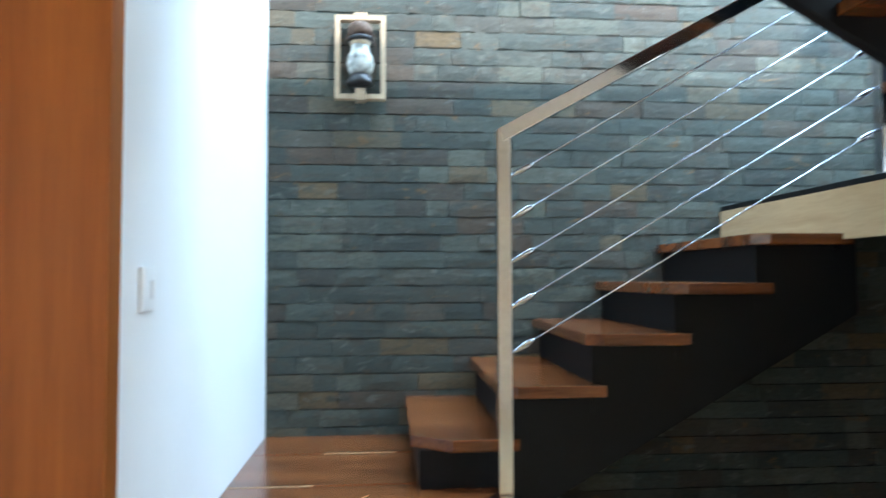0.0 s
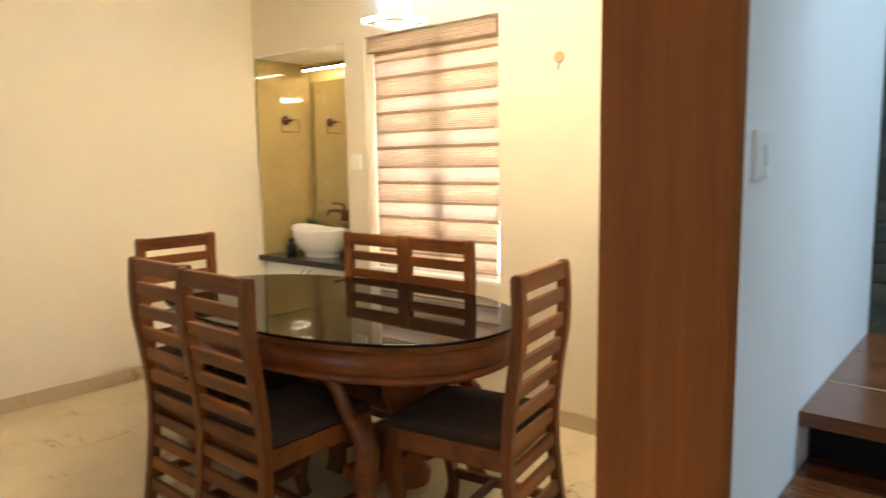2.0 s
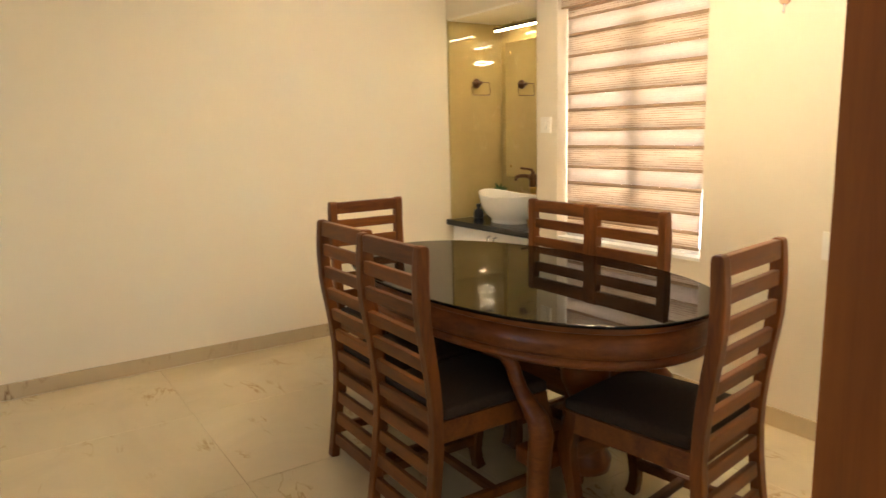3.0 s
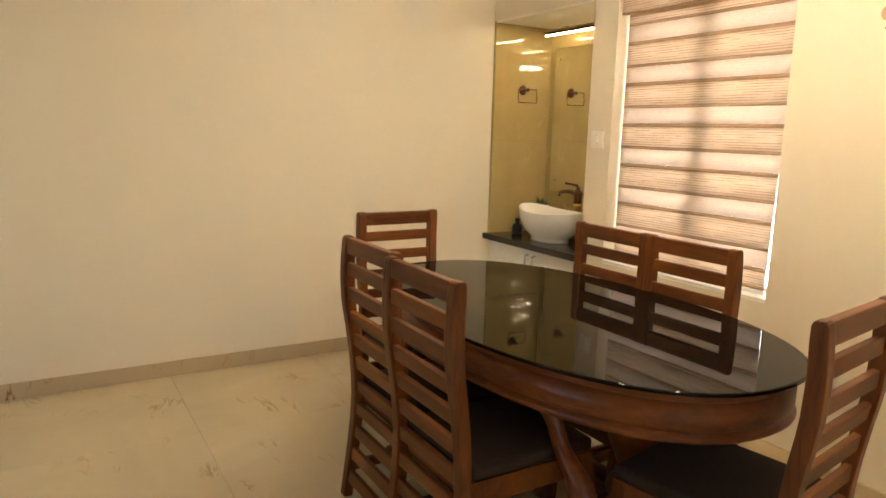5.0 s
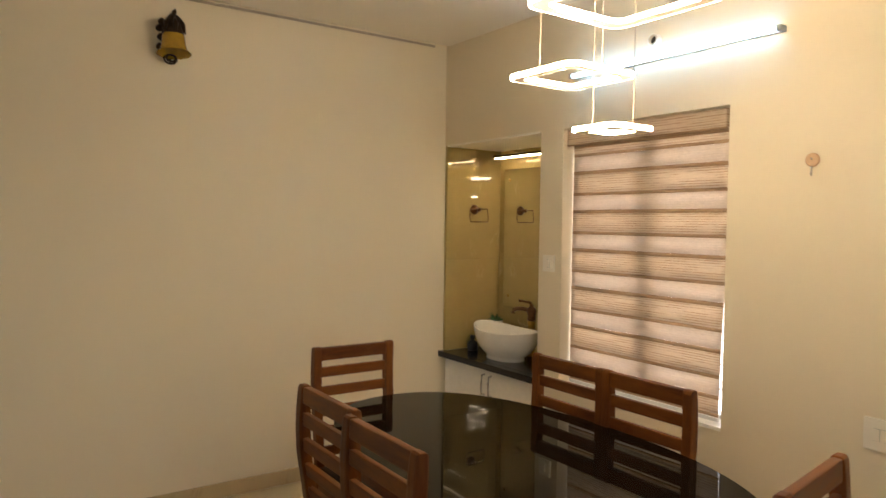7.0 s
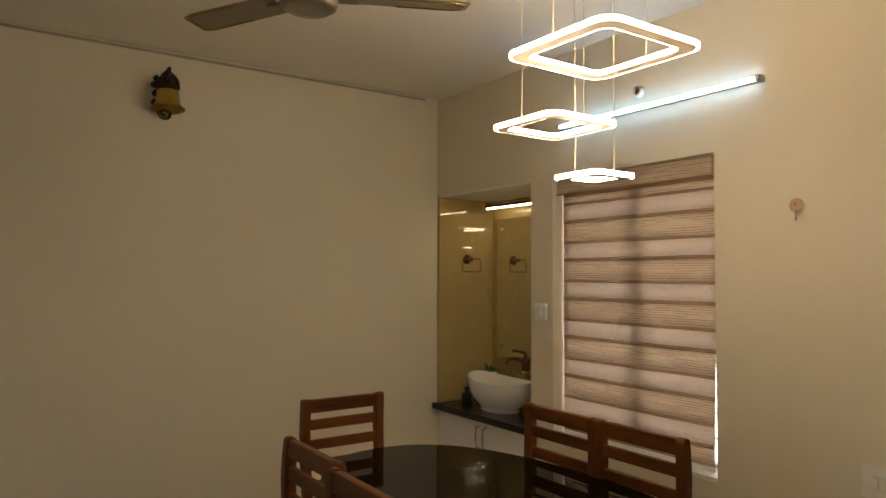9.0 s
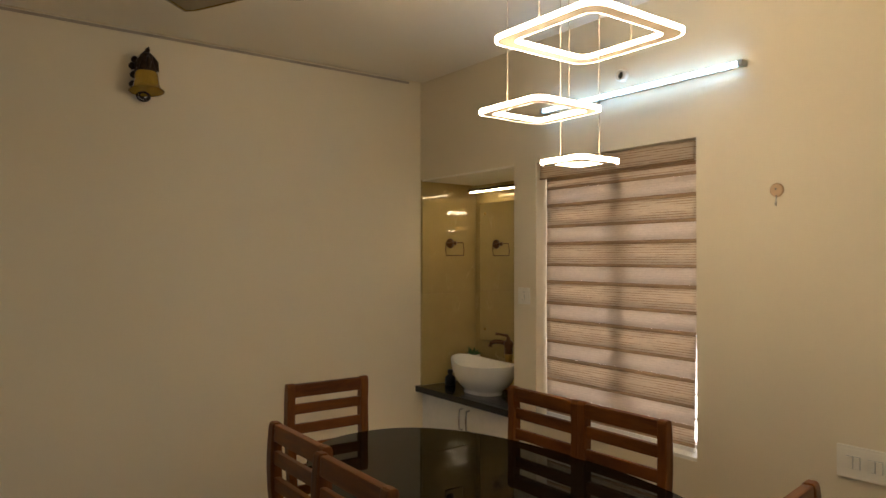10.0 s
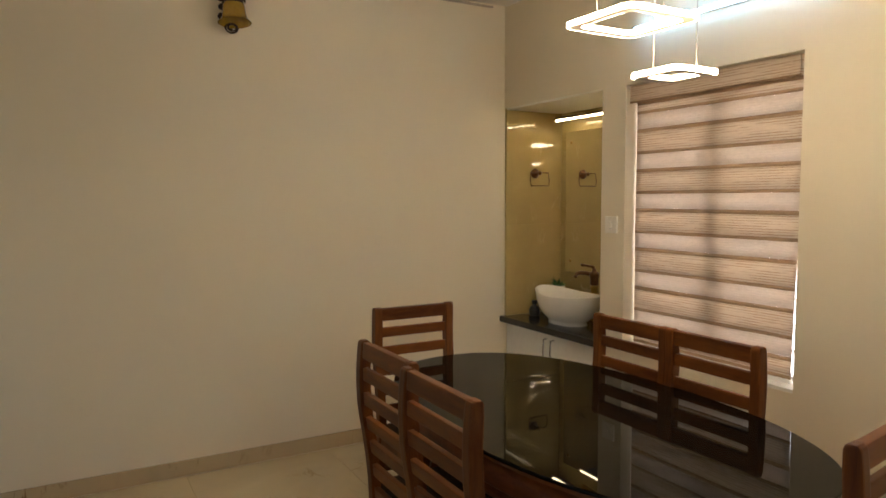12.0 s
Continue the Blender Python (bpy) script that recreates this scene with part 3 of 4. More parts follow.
for x0, x1 in ((-wd / 2 + 0.035, -0.037), (0.037, wd / 2 - 0.035)):
    p = part("pane", boxed(x0, x1, -0.003, 0.003, 0.035, wh - 0.035), PANE, win)
    p.visible_shadow = False
z = 0.13
while z < wh - 0.06:
    part("guard_bar", tube(bmesh.new(), [(-wd / 2 + 0.02, 0.05, z), (wd / 2 - 0.02, 0.05, z)], 0.006, 8), ALUMINIUM, win)
    z += 0.115
part("window_sill", boxed(-wd / 2, wd / 2, -0.156, -0.032, -0.0, 0.016, bev=0.002), GYPSUM, win)

BY = N + 0.075
blind = thing("zebra_blind", (-2.846, BY, WZ0), "beige and brown zebra roller blind lowered over the window", "window blind")
bw = 0.464
bm = boxed(-bw - 0.016, bw + 0.012, -0.045, 0.04, wh - 0.088, wh - 0.004, bev=0.006)
part("headbox", bm, BLIND_DENSE, blind, "fabric-covered blind cassette")
part("cassette_trim", boxed(-bw - 0.018, bw + 0.014, -0.048, -0.041, wh - 0.094, wh - 0.085, bev=0.002), BLIND_EDGE, blind)


def cloth(bm, z0, z1, lift=0.0):
    nx, nz = 24, 2
    rows = []
    for j in range(nz + 1):
        z = z0 + (z1 - z0) * j / nz
        rows.append([bm.verts.new((-bw - 0.004 + (2 * bw + 0.016 - 0.028 * (1 - z / 1.31)) * i / nx, lift + 0.0012 * math.sin(i * 0.9 + z * 7), z)) for i in range(nx + 1)])
    for A, B in zip(rows, rows[1:]):
        for i in range(nx):
            bm.faces.new((A[i], A[i + 1], B[i + 1], B[i])).smooth = True
    r = bmesh.ops.extrude_face_region(bm, geom=list(bm.faces))
    for v in r["geom"]:
        if isinstance(v, bmesh.types.BMVert):
            v.co.y += 0.0009
    return bm


ztop = 2.035 - WZ0
bands = [(ztop, 1.972 - WZ0)]
z = 1.889 - WZ0
while z > 0.05:
    bands.append((z, max(z - 0.127, 0.035)))
    z -= 0.2085
prev = ztop
for hi, lo in bands:
    if hi < prev - 0.01:
        part("sheer_band", cloth(bmesh.new(), hi + 0.004, prev - 0.0, 0.0), BLIND_SHEER, blind)
    e = 0.0145
    part("band_edge", cloth(bmesh.new(), hi - e, hi + 0.004, -0.0012), BLIND_EDGE, blind)
    part("dense_band", cloth(bmesh.new(), lo + e, hi - e, -0.0006), BLIND_DENSE, blind)
    part("band_edge", cloth(bmesh.new(), lo, lo + e, -0.0012), BLIND_EDGE, blind)
    prev = lo
part("sheer_band", cloth(bmesh.new(), 0.03, prev), BLIND_SHEER, blind)
part("bottom_bar", boxed(-bw, bw - 0.014, -0.008, 0.010, 0.014, 0.034, bev=0.004), ALUMINIUM, blind)

# ---- washbasin niche ----
CZ = 0.735
bm = bmesh.new()
box(bm, W + 0.0, W + 0.012, N + 0.004, 3.51, CZ, NTOP)
TILE_BED = plain("beige_tile_bed", (0.46, 0.36, 0.17), 0.7)
lin = structure("wall_tile_side", bm, TILE_BED, "bed of glazed beige wall tiles in the washbasin niche")
for z0, z1 in ((CZ, 1.3535), (1.3545, NTOP - 0.002)):
    p = part("tile", boxed(W + 0.010, W + 0.020, N + 0.006, 3.488, z0, z1, bev=0.0015, seg=1), NICHE_TILE, lin)
lin = structure("wall_tile_back", boxed(W + 0.02, NX1, 3.498, 3.511, CZ, NTOP), TILE_BED, "bed of glazed beige wall tiles behind the mirror")
for z0, z1 in ((CZ, 1.3535), (1.3545, NTOP - 0.002)):
    part("tile", boxed(W + 0.022, NX1 - 0.002, 3.488, 3.500, z0, z1, bev=0.0015, seg=1), NICHE_TILE, lin)
lin = structure("wall_tile_jamb", boxed(NX1 - 0.006, NX1, N + 0.05, 3.487, CZ, NTOP), TILE_BED, "bed of glazed beige tiles on the niche's inner side")
part("tile", boxed(NX1 - 0.012, NX1 - 0.005, N + 0.05, 3.487, CZ, NTOP - 0.002, bev=0.0015, seg=1), NICHE_TILE, lin)
structure("ceiling_niche", boxed(W + 0.02, NX1 - 0.012, N + 0.004, 3.488, NTOP - 0.012, NTOP - 0.0), CEIL_PAINT, "cream painted niche soffit")
ctop = thing("granite_counter", (-3.97, 3.3, CZ - 0.04), "polished black granite counter slab in the washbasin niche", "counter")
part("slab", boxed(W + 0.02 + 3.97, NX1 - 0.012 + 3.97, -0.27, 0.187, 0, 0.04, bev=0.004), GRANITE, ctop)
part("front_lip", boxed(W - 0.02 + 3.97 + 0.02, NX1 + 3.97 + 0.004, -0.318, -0.268, 0.0, 0.04, bev=0.005), GRANITE, ctop)
vanity = thing("vanity_cabinet", (-3.97, 3.3, FLOOR), "white painted vanity cabinet under the black counter", "cabinet")
part("body", boxed(-0.455, 0.455, -0.255, 0.187, 0.0, CZ - 0.042 - FLOOR, bev=0.002), GYPSUM, vanity)
for x0, x1, hx in ((-0.452, 0.017, -0.015), (0.021, 0.452, 0.055)):
    d = part("door", boxed(x0, x1, -0.275, -0.256, 0.06, CZ - 0.047 - FLOOR, bev=0.003), GYPSUM, vanity)
    part("handle", tube(bmesh.new(), [(hx, -0.275, 0.615), (hx, -0.298, 0.61), (hx, -0.302, 0.57), (hx, -0.302, 0.53), (hx, -0.298, 0.49), (hx, -0.275, 0.485)], 0.006, 8), STEEL, d, "slim steel bow handle")
# vessel basin, raised at one end
basin = thing("vessel_basin", (-3.988, 3.195, CZ), "white ceramic boat-shaped vessel washbasin on the granite", "washbasin")


def boat(rows, tilt):
    bm = bmesh.new()
    rings = []
    for a, b, z in rows:
        ring = []
        for k in range(48):
            t = k * math.tau / 48
            x, y = a * 0.95 * math.cos(t), b * math.sin(t)
            ring.append(bm.verts.new((x, y, 1.07 * z + tilt * (z / 0.17) ** 2 * ((x / 0.3) ** 2) * (0.040 if x < 0 else 0.02))))
        rings.append(ring)
    for A, B in zip(rings, rings[1:]):
        for k in range(48):
            bm.faces.new((A[k], A[(k + 1) % 48], B[(k + 1) % 48], B[k])).smooth = True
    bm.faces.new(rings[0][::-1])
    bm.faces.new(rings[-1])
    return bm


part("bowl", boat([(0.15, 0.10, 0.0), (0.158, 0.106, 0.004), (0.15, 0.10, 0.016), (0.165, 0.108, 0.028), (0.215, 0.13, 0.055), (0.25, 0.147, 0.09), (0.272, 0.158, 0.13), (0.281, 0.163, 0.168), (0.281, 0.163, 0.173),
                   (0.276, 0.159, 0.175), (0.268, 0.153, 0.168), (0.250, 0.142, 0.12), (0.215, 0.12, 0.075), (0.13, 0.08, 0.05), (0.03, 0.03, 0.044)], 1.0), CERAMIC, basin)
bm = bmesh.new()
lathe(bm, [(0.026, 0.050), (0.026, 0.054), (0.01, 0.056)], 20)
part("drain", bm, BRONZE, basin)
tap = thing("basin_tap", (-3.978, 3.405, CZ), "tall antique bronze basin tap with a lever handle", "tap")
bm = bmesh.new()
lathe(bm, [(0.03, 0.0), (0.03, 0.012), (0.024, 0.02), (0.023, 0.20), (0.027, 0.213), (0.027, 0.232)], 20)
part("body", bm, BRASS, tap, "brass-toned tap body")
bm = bmesh.new()
lathe(bm, [(0.024, 0.232), (0.028, 0.238), (0.026, 0.275), (0.031, 0.286), (0.032, 0.306), (0.024, 0.318), (0.014, 0.324), (0.014, 0.338), (0.006, 0.345)], 20)
part("valve", bm, BRONZE, tap, "dark bronze valve head")
part("spout", tube(bmesh.new(), [(0, 0, 0.294), (-0.045, -0.027, 0.308), (-0.085, -0.05, 0.308), (-0.105, -0.063, 0.296), (-0.11, -0.066, 0.276)], [0.015, 0.014, 0.013, 0.014, 0.016], 12), BRONZE, tap)
part("lever", tube(bmesh.new(), [(0, 0, 0.33), (-0.004, -0.008, 0.352), (-0.034, -0.045, 0.360), (-0.052, -0.068, 0.364)], [0.012, 0.01, 0.007, 0.009], 10), BRONZE, tap)
# soap bottle and little plant
bottle = thing("soap_bottle", (-4.33, 3.19, CZ), "small round black glass soap bottle", "bottle")
bm = bmesh.new()
lathe(bm, [(0.03, 0), (0.036, 0.006), (0.037, 0.04), (0.03, 0.06), (0.014, 0.07), (0.013, 0.08)], 20)
part("body", bm, DARK_PLASTIC, bottle)
bm = bmesh.new()
lathe(bm, [(0.017, 0.08), (0.018, 0.084), (0.018, 0.1), (0.012, 0.105)], 16)
part("cap", bm, DARK_PLASTIC, bottle)
plant = thing("succulent", (-4.34, 3.40, CZ), "small green succulent in a white pot", "plant")
bm = bmesh.new()
lathe(bm, [(0.032, 0), (0.036, 0.005), (0.047, 0.18), (0.048, 0.19), (0.042, 0.19), (0.03, 0.183)], 20)
part("pot", bm, CERAMIC, plant)
rnd = random.Random(4)
bm = bmesh.new()
for k in range(26):
    a, e, l = rnd.uniform(0, math.tau), rnd.uniform(0.25, 1.2), rnd.uniform(0.05, 0.085)
    d = Vector((math.cos(a) * math.cos(e), math.sin(a) * math.cos(e), math.sin(e)))
    o = Vector((0, 0, 0.183))
    tube(bm, [o, o + d * l * 0.5, o + d * l + Vector((0, 0, -0.008))], [0.006, 0.010, 0.001], 6, flat=0.5)
part("leaves", bm, SOIL_GREEN, plant, "fleshy pointed green leaves")
# mirror with its stand-off screws
mirror = thing("wall_mirror", (-3.97, 3.488, 1.02), "frameless rectangular wall mirror over the washbasin", "mirror")
part("glass", boxed(-0.385, NX1 - 0.03 + 3.97, -0.016, -0.008, 0, 0.965, bev=0.0015, seg=1), MIRROR, mirror)
for x in (-0.33, 0.37):
    for z in (0.08, 0.89):
        bm = bmesh.new()
        lathe(bm, [(0.011, 0), (0.011, 0.018), (0.007, 0.021)], 16)
        bmesh.ops.transform(bm, matrix=Matrix.Translation((x, 0, z)) @ Matrix.Rotation(radians(90), 4, "X"), verts=bm.verts)
        part("standoff", bm, BRASS, mirror)
# mirror lamp
mlamp = thing("mirror_lamp", (-4.0, 3.488, 2.055), "brass picture lamp with a glowing warm tube", "lamp")
part("wall_plate", boxed(-0.16, 0.24, -0.018, 0.0, 0.018, 0.052, bev=0.003), BRASS, mlamp)
part("end_block", boxed(0.20, 0.25, -0.05, -0.019, 0.015, 0.056, bev=0.003), BRASS, mlamp)
for x in (-0.12, 0.14):
    part("bracket", tube(bmesh.new(), [(x, -0.017, 0.035), (x, -0.14, 0.035), (x, -0.14, 0.008)], 0.005, 8), BRASS, mlamp)
bm = boxed(-0.312, 0.362, -0.156, -0.124, 0.0095, 0.0145, bev=0.0015)
box(bm, -0.312, 0.362, -0.156, -0.153, -0.001, 0.0094)
box(bm, -0.312, 0.362, -0.127, -0.124, -0.001, 0.0094)
part("housing", bm, SCONCE_METAL, mlamp, "dark bronze channel over the tube")
part("tube", tube(bmesh.new(), [(-0.31, -0.14, 0), (0.36, -0.14, 0)], 0.009, 12), NICHE_LIGHT, mlamp, "glowing warm white tube")
for x in (-0.315, 0.365):
    part("end_cap", tube(bmesh.new(), [(x, -0.14, -0.012), (x, -0.14, 0.03)], 0.011, 12), BRASS, mlamp)
# towel ring on the side tiles
tr = thing("towel_ring", (W + 0.02, 3.26, 1.70), "aged bronze towel ring with a round rose", "towel ring")
bm = bmesh.new()
lathe(bm, [(0.034, 0), (0.034, 0.006), (0.024, 0.014), (0.012, 0.02), (0.010, 0.055), (0.014, 0.06), (0.006, 0.066)], 20)
bmesh.ops.transform(bm, matrix=Matrix.Rotation(radians(90), 4, "Y"), verts=bm.verts)
part("rose", bm, BRONZE, tr)
part("ring", tube(bmesh.new(), [(0.052, -0.075, 0.004), (0.052, 0.075, 0.004), (0.056, 0.08, -0.05), (0.058, 0.075, -0.085), (0.058, -0.075, -0.085), (0.056, -0.08, -0.05)], 0.0035, 8, closed=True), BRONZE, tr)


# ---- switches ----
WHITE_PLASTIC = plain("white_plastic", (0.82, 0.83, 0.84), 0.35, vary=0.02)


def switch_plate(at, w, h, turn, keys, label, socket=False, mat=None):
    mat = mat or PLASTIC
    s = thing("switch_plate", at, label, "switch", turn=turn)
    part("plate", boxed(-w / 2, w / 2, -0.012, 0.0, -h / 2, h / 2, bev=0.004), mat, s)
    part("inset", boxed(-w / 2 + 0.010, w / 2 - 0.010, -0.0132, -0.0115, -h / 2 + 0.011, h / 2 - 0.011, bev=0.0012), mat, s)
    for x in keys:
        part("rocker_gap", boxed(x - 0.0108, x + 0.0108, -0.0136, -0.0128, -0.0225, 0.0225), GREY_PLASTIC, s)
        part("rocker", boxed(x - 0.0095, x + 0.0095, -0.019, -0.0125, -0.021, 0.021, bev=0.002), mat, s)
    if socket:
        for x, z in ((w / 2 - 0.045, 0.012), (w / 2 - 0.056, -0.010), (w / 2 - 0.034, -0.010)):
            part("socket_hole", boxed(x - 0.003, x + 0.003, -0.0138, -0.0125, z - 0.003, z + 0.003), DARK_PLASTIC, s)
    return s


switch_plate((-3.412, N, 1.387), 0.088, 0.092, 0, (0.0,), "square ivory plastic switch beside the washbasin niche")
switch_plate((-1.615, N, 0.873), 0.30, 0.115, 0, (-0.104, -0.080, -0.032, -0.008), "wide ivory switchboard with rockers and a socket", True)
switch_plate((-0.726, 1.775, 1.380), 0.10, 0.112, 90, (0.012,), "tall white switch plate on the staircase wall", mat=WHITE_PLASTIC)

# ---- hook, pipe stub ----
hk = thing("wall_hook", (-1.981, N, 1.864), "round tan wall hook disc with a small hook", "hook")
bm = bmesh.new()
lathe(bm, [(0.025, 0), (0.027, 0.003), (0.027, 0.008), (0.022, 0.012)], 28)
bmesh.ops.transform(bm, matrix=Matrix.Rotation(radians(90), 4, "X"), verts=bm.verts)
part("disc", bm, CORK, hk)
part("hook", tube(bmesh.new(), [(0, -0.010, -0.02), (0, -0.012, -0.045), (0.004, -0.02, -0.06), (0.004, -0.028, -0.052)], 0.003, 8), STEEL, hk)
part("screw", tube(bmesh.new(), [(0, -0.012, 0.004), (0, -0.0155, 0.004)], 0.004, 8), STEEL, hk)
ac = thing("pipe_stub", (-2.722, N, 2.469), "white plastic pipe end sticking out of the wall", "pipe")
bm = bmesh.new()
lathe(bm, [(0.028, 0), (0.028, 0.035), (0.020, 0.035), (0.019, 0.006)], 20)
bmesh.ops.transform(bm, matrix=Matrix.Rotation(radians(90), 4, "X"), verts=bm.verts)
part("rim", bm, PLASTIC, ac)
part("bore", tube(bmesh.new(), [(0, -0.004, 0), (0, -0.02, 0)], 0.0185, 16), DARK_PLASTIC, ac)

# ---- tube light ----
tl = thing("tube_light", (-2.677, N, 2.387), "cool white glowing LED batten on the window wall", "light")
part("base", boxed(-0.56, 0.56, -0.022, 0.0, -0.010, 0.010, bev=0.003), GYPSUM, tl)
part("diffuser", tube(bmesh.new(), [(-0.555, -0.032, 0), (0.555, -0.032, 0)], 0.0098, 14), TUBE_LIGHT, tl, "glowing cool white diffuser")
for x in (-0.565, 0.565):
    part("end_cap", boxed(x - 0.010, x + 0.010, -0.044, 0.0, -0.012, 0.012, bev=0.003), GREY_PLASTIC, tl)


# ---- pendant lamp of three square rings ----
def square_ring(half, r, count=10):
    pts = []
    for cx, cy, a0 in ((1, 1, 0), (-1, 1, 90), (-1, -1, 180), (1, -1, 270)):
        for k in range(count + 1):
            a = radians(a0 + 90 * k / count)
            pts.append((cx * (half - r) + r * math.cos(a), cy * (half - r) + r * math.sin(a)))
    return pts


def ring_band(outer, inner, z0, z1):
    bm = bmesh.new()
    loops = [[bm.verts.new((x, y, z)) for x, y in ring] for ring, z in ((outer, z0), (outer, z1), (inner, z1), (inner, z0))]
    for i in range(4):
        A, B = loops[i], loops[(i + 1) % 4]
        m = len(A)
        for k in range(m):
            bm.faces.new((A[k], A[(k + 1) % m], B[(k + 1) % m], B[k]))
    return bm


PX, PY = -2.13, 2.005
pend = thing("pendant_lamp", (PX, PY, CEIL - 0.012), "three-tier pendant lamp of glowing rounded square rings", "pendant lamp")
bm = bmesh.new()
lathe(bm, [(0.15, -0.035), (0.155, -0.03), (0.155, 0.0)], 36)
part("ceiling_canopy", bm, GYPSUM, pend)
for cx, cy, z, half, along in ((-2.052, 2.010, 2.283, 0.222, "y"), (-2.262, 2.006, 2.085, 0.155, "y"), (-2.084, 2.006, 1.893, 0.093, "x")):
    zz = z - CEIL + 0.012
    o = Vector((cx - PX, cy - PY, zz))
    w = 0.056 if half > 0.2 else 0.042
    body = part("ring_body", ring_band(square_ring(half - 0.0065, half * 0.26), square_ring(half - w + 0.005, half * 0.18), -0.0015, 0.0125), RING_BODY, pend, at=o)
    part("outer_diffuser", ring_band(square_ring(half, half * 0.27), square_ring(half - 0.006, half * 0.26), 0.0, 0.013), RING_LIGHT, body, "glowing warm white rim")
    part("inner_diffuser", ring_band(square_ring(half - w + 0.0045, half * 0.18), square_ring(half - w, half * 0.16), 0.0, 0.013), RING_LIGHT, body, "glowing warm white rim")
    for s in (-1, 1):
        off = Vector((s * (half - 0.012), 0, 0.011)) if along == "x" else Vector((0, s * (half - 0.012), 0.011))
        top = o + off
        part("wire", tube(bmesh.new(), [o + off, (top.x, top.y, -0.002)], 0.0017, 6), RING_BODY, pend)

# ---- bell-shaped wall sconce ----
sc = thing("wall_sconce", (W, 1.235, 2.518), "unlit bronze wall sconce with an amber bell glass shade", "wall lamp")
bm = bmesh.new()
lathe(bm, [(0.045, 0), (0.05, 0.006), (0.04, 0.014), (0.018, 0.022)], 24, sy=1.7)
bmesh.ops.transform(bm, matrix=Matrix.Rotation(radians(90), 4, "Y"), verts=bm.verts)
for v in bm.verts:
    v.co.y, v.co.z = v.co.z * 0.6, v.co.y * 1.0
part("backplate", bm, SCONCE_METAL, sc, "cast bronze backplate")
part("arm", tube(bmesh.new(), [(0.012, -0.02, -0.03), (0.03, -0.024, 0.03), (0.05, -0.018, 0.09), (0.08, -0.006, 0.135), (0.105, 0, 0.14), (0.11, 0, 0.12)], 0.010, 10), SCONCE_METAL, sc)
for r, dx in ((0.032, 0.045), (0.022, 0.06)):
    ring = [(dx, r * math.cos(k * math.tau / 20), -0.078 + 0.8 * r * math.sin(k * math.tau / 20)) for k in range(20)]
    part("scroll", tube(bmesh.new(), ring, 0.005, 8, closed=True), SCONCE_METAL, sc, "curled bronze scroll")
part("scroll_stem", tube(bmesh.new(), [(0.008, -0.015, -0.05), (0.03, -0.03, -0.065), (0.045, -0.032, -0.078)], 0.006, 8), SCONCE_METAL, sc)
for y, z in ((-0.04, 0.11), (-0.052, 0.075), (-0.045, 0.03), (-0.05, -0.02)):
    bm = bmesh.new()
    lathe(bm, [(0.004, -0.018), (0.017, -0.008), (0.019, 0.004), (0.010, 0.016), (0.003, 0.02)], 12, (0.03, y, z))
    part("leaf_ornament", bm, SCONCE_METAL, sc)
bm = bmesh.new()
lathe(bm, [(0.022, 0.13), (0.032, 0.12), (0.036, 0.10), (0.045, 0.07), (0.052, 0.035), (0.046, 0.03)], 24, (0.11, 0, 0))
part("holder", bm, SCONCE_METAL, sc)
for k in range(6):
    a = k * math.tau / 6
    part("leaf_ornament", tube(bmesh.new(), [(0.11 + 0.03 * math.cos(a), 0.03 * math.sin(a), 0.115), (0.11 + 0.046 * math.cos(a), 0.046 * math.sin(a), 0.08), (0.11 + 0.06 * math.cos(a), 0.06 * math.sin(a), 0.035)], [0.006, 0.014, 0.003], 8), SCONCE_METAL, sc)
part("finial", tube(bmesh.new(), [(0.11, 0, 0.125), (0.112, 0.004, 0.15), (0.108, 0.010, 0.165)], [0.010, 0.012, 0.003], 8), SCONCE_METAL, sc)
bm = bmesh.new()
lathe(bm, [(0.052, 0.035), (0.056, 0.02), (0.060, -0.02), (0.066, -0.042), (0.080, -0.064), (0.086, -0.067), (0.079, -0.062), (0.062, -0.040), (0.055, -0.01), (0.048, 0.03)], 32, (0.11, 0, 0))
bmesh.ops.transform(bm, matrix=Matrix.Translation((0.11, 0, 0)) @ Matrix.Rotation(radians(-7), 4, "Y") @ Matrix.Translation((-0.11, 0, 0)), verts=bm.verts)
part("shade", bm, AMBER, sc, "amber bell glass shade")

# ---- ceiling fan ----
FX, FY, FZ = -2.749, 1.332, 2.53
fan = thing("ceiling_fan", (FX, FY, CEIL - 0.012), "dark gold ceiling fan with three blades at rest", "ceiling fan")
h = FZ - CEIL + 0.012
bm = bmesh.new()
lathe(bm, [(0.012, h + 0.04), (0.012, -0.06), (0.03, -0.055), (0.05, -0.02), (0.052, 0.0)], 20)
part("downrod", bm, FAN_BODY, fan)
bm = bmesh.new()
lathe(bm, [(0.04, h - 0.045), (0.075, h - 0.042), (0.095, h - 0.03), (0.10, h - 0.005), (0.098, h + 0.02), (0.07, h + 0.045), (0.02, h + 0.05)], 32)
part("motor", bm, FAN_BODY, fan)
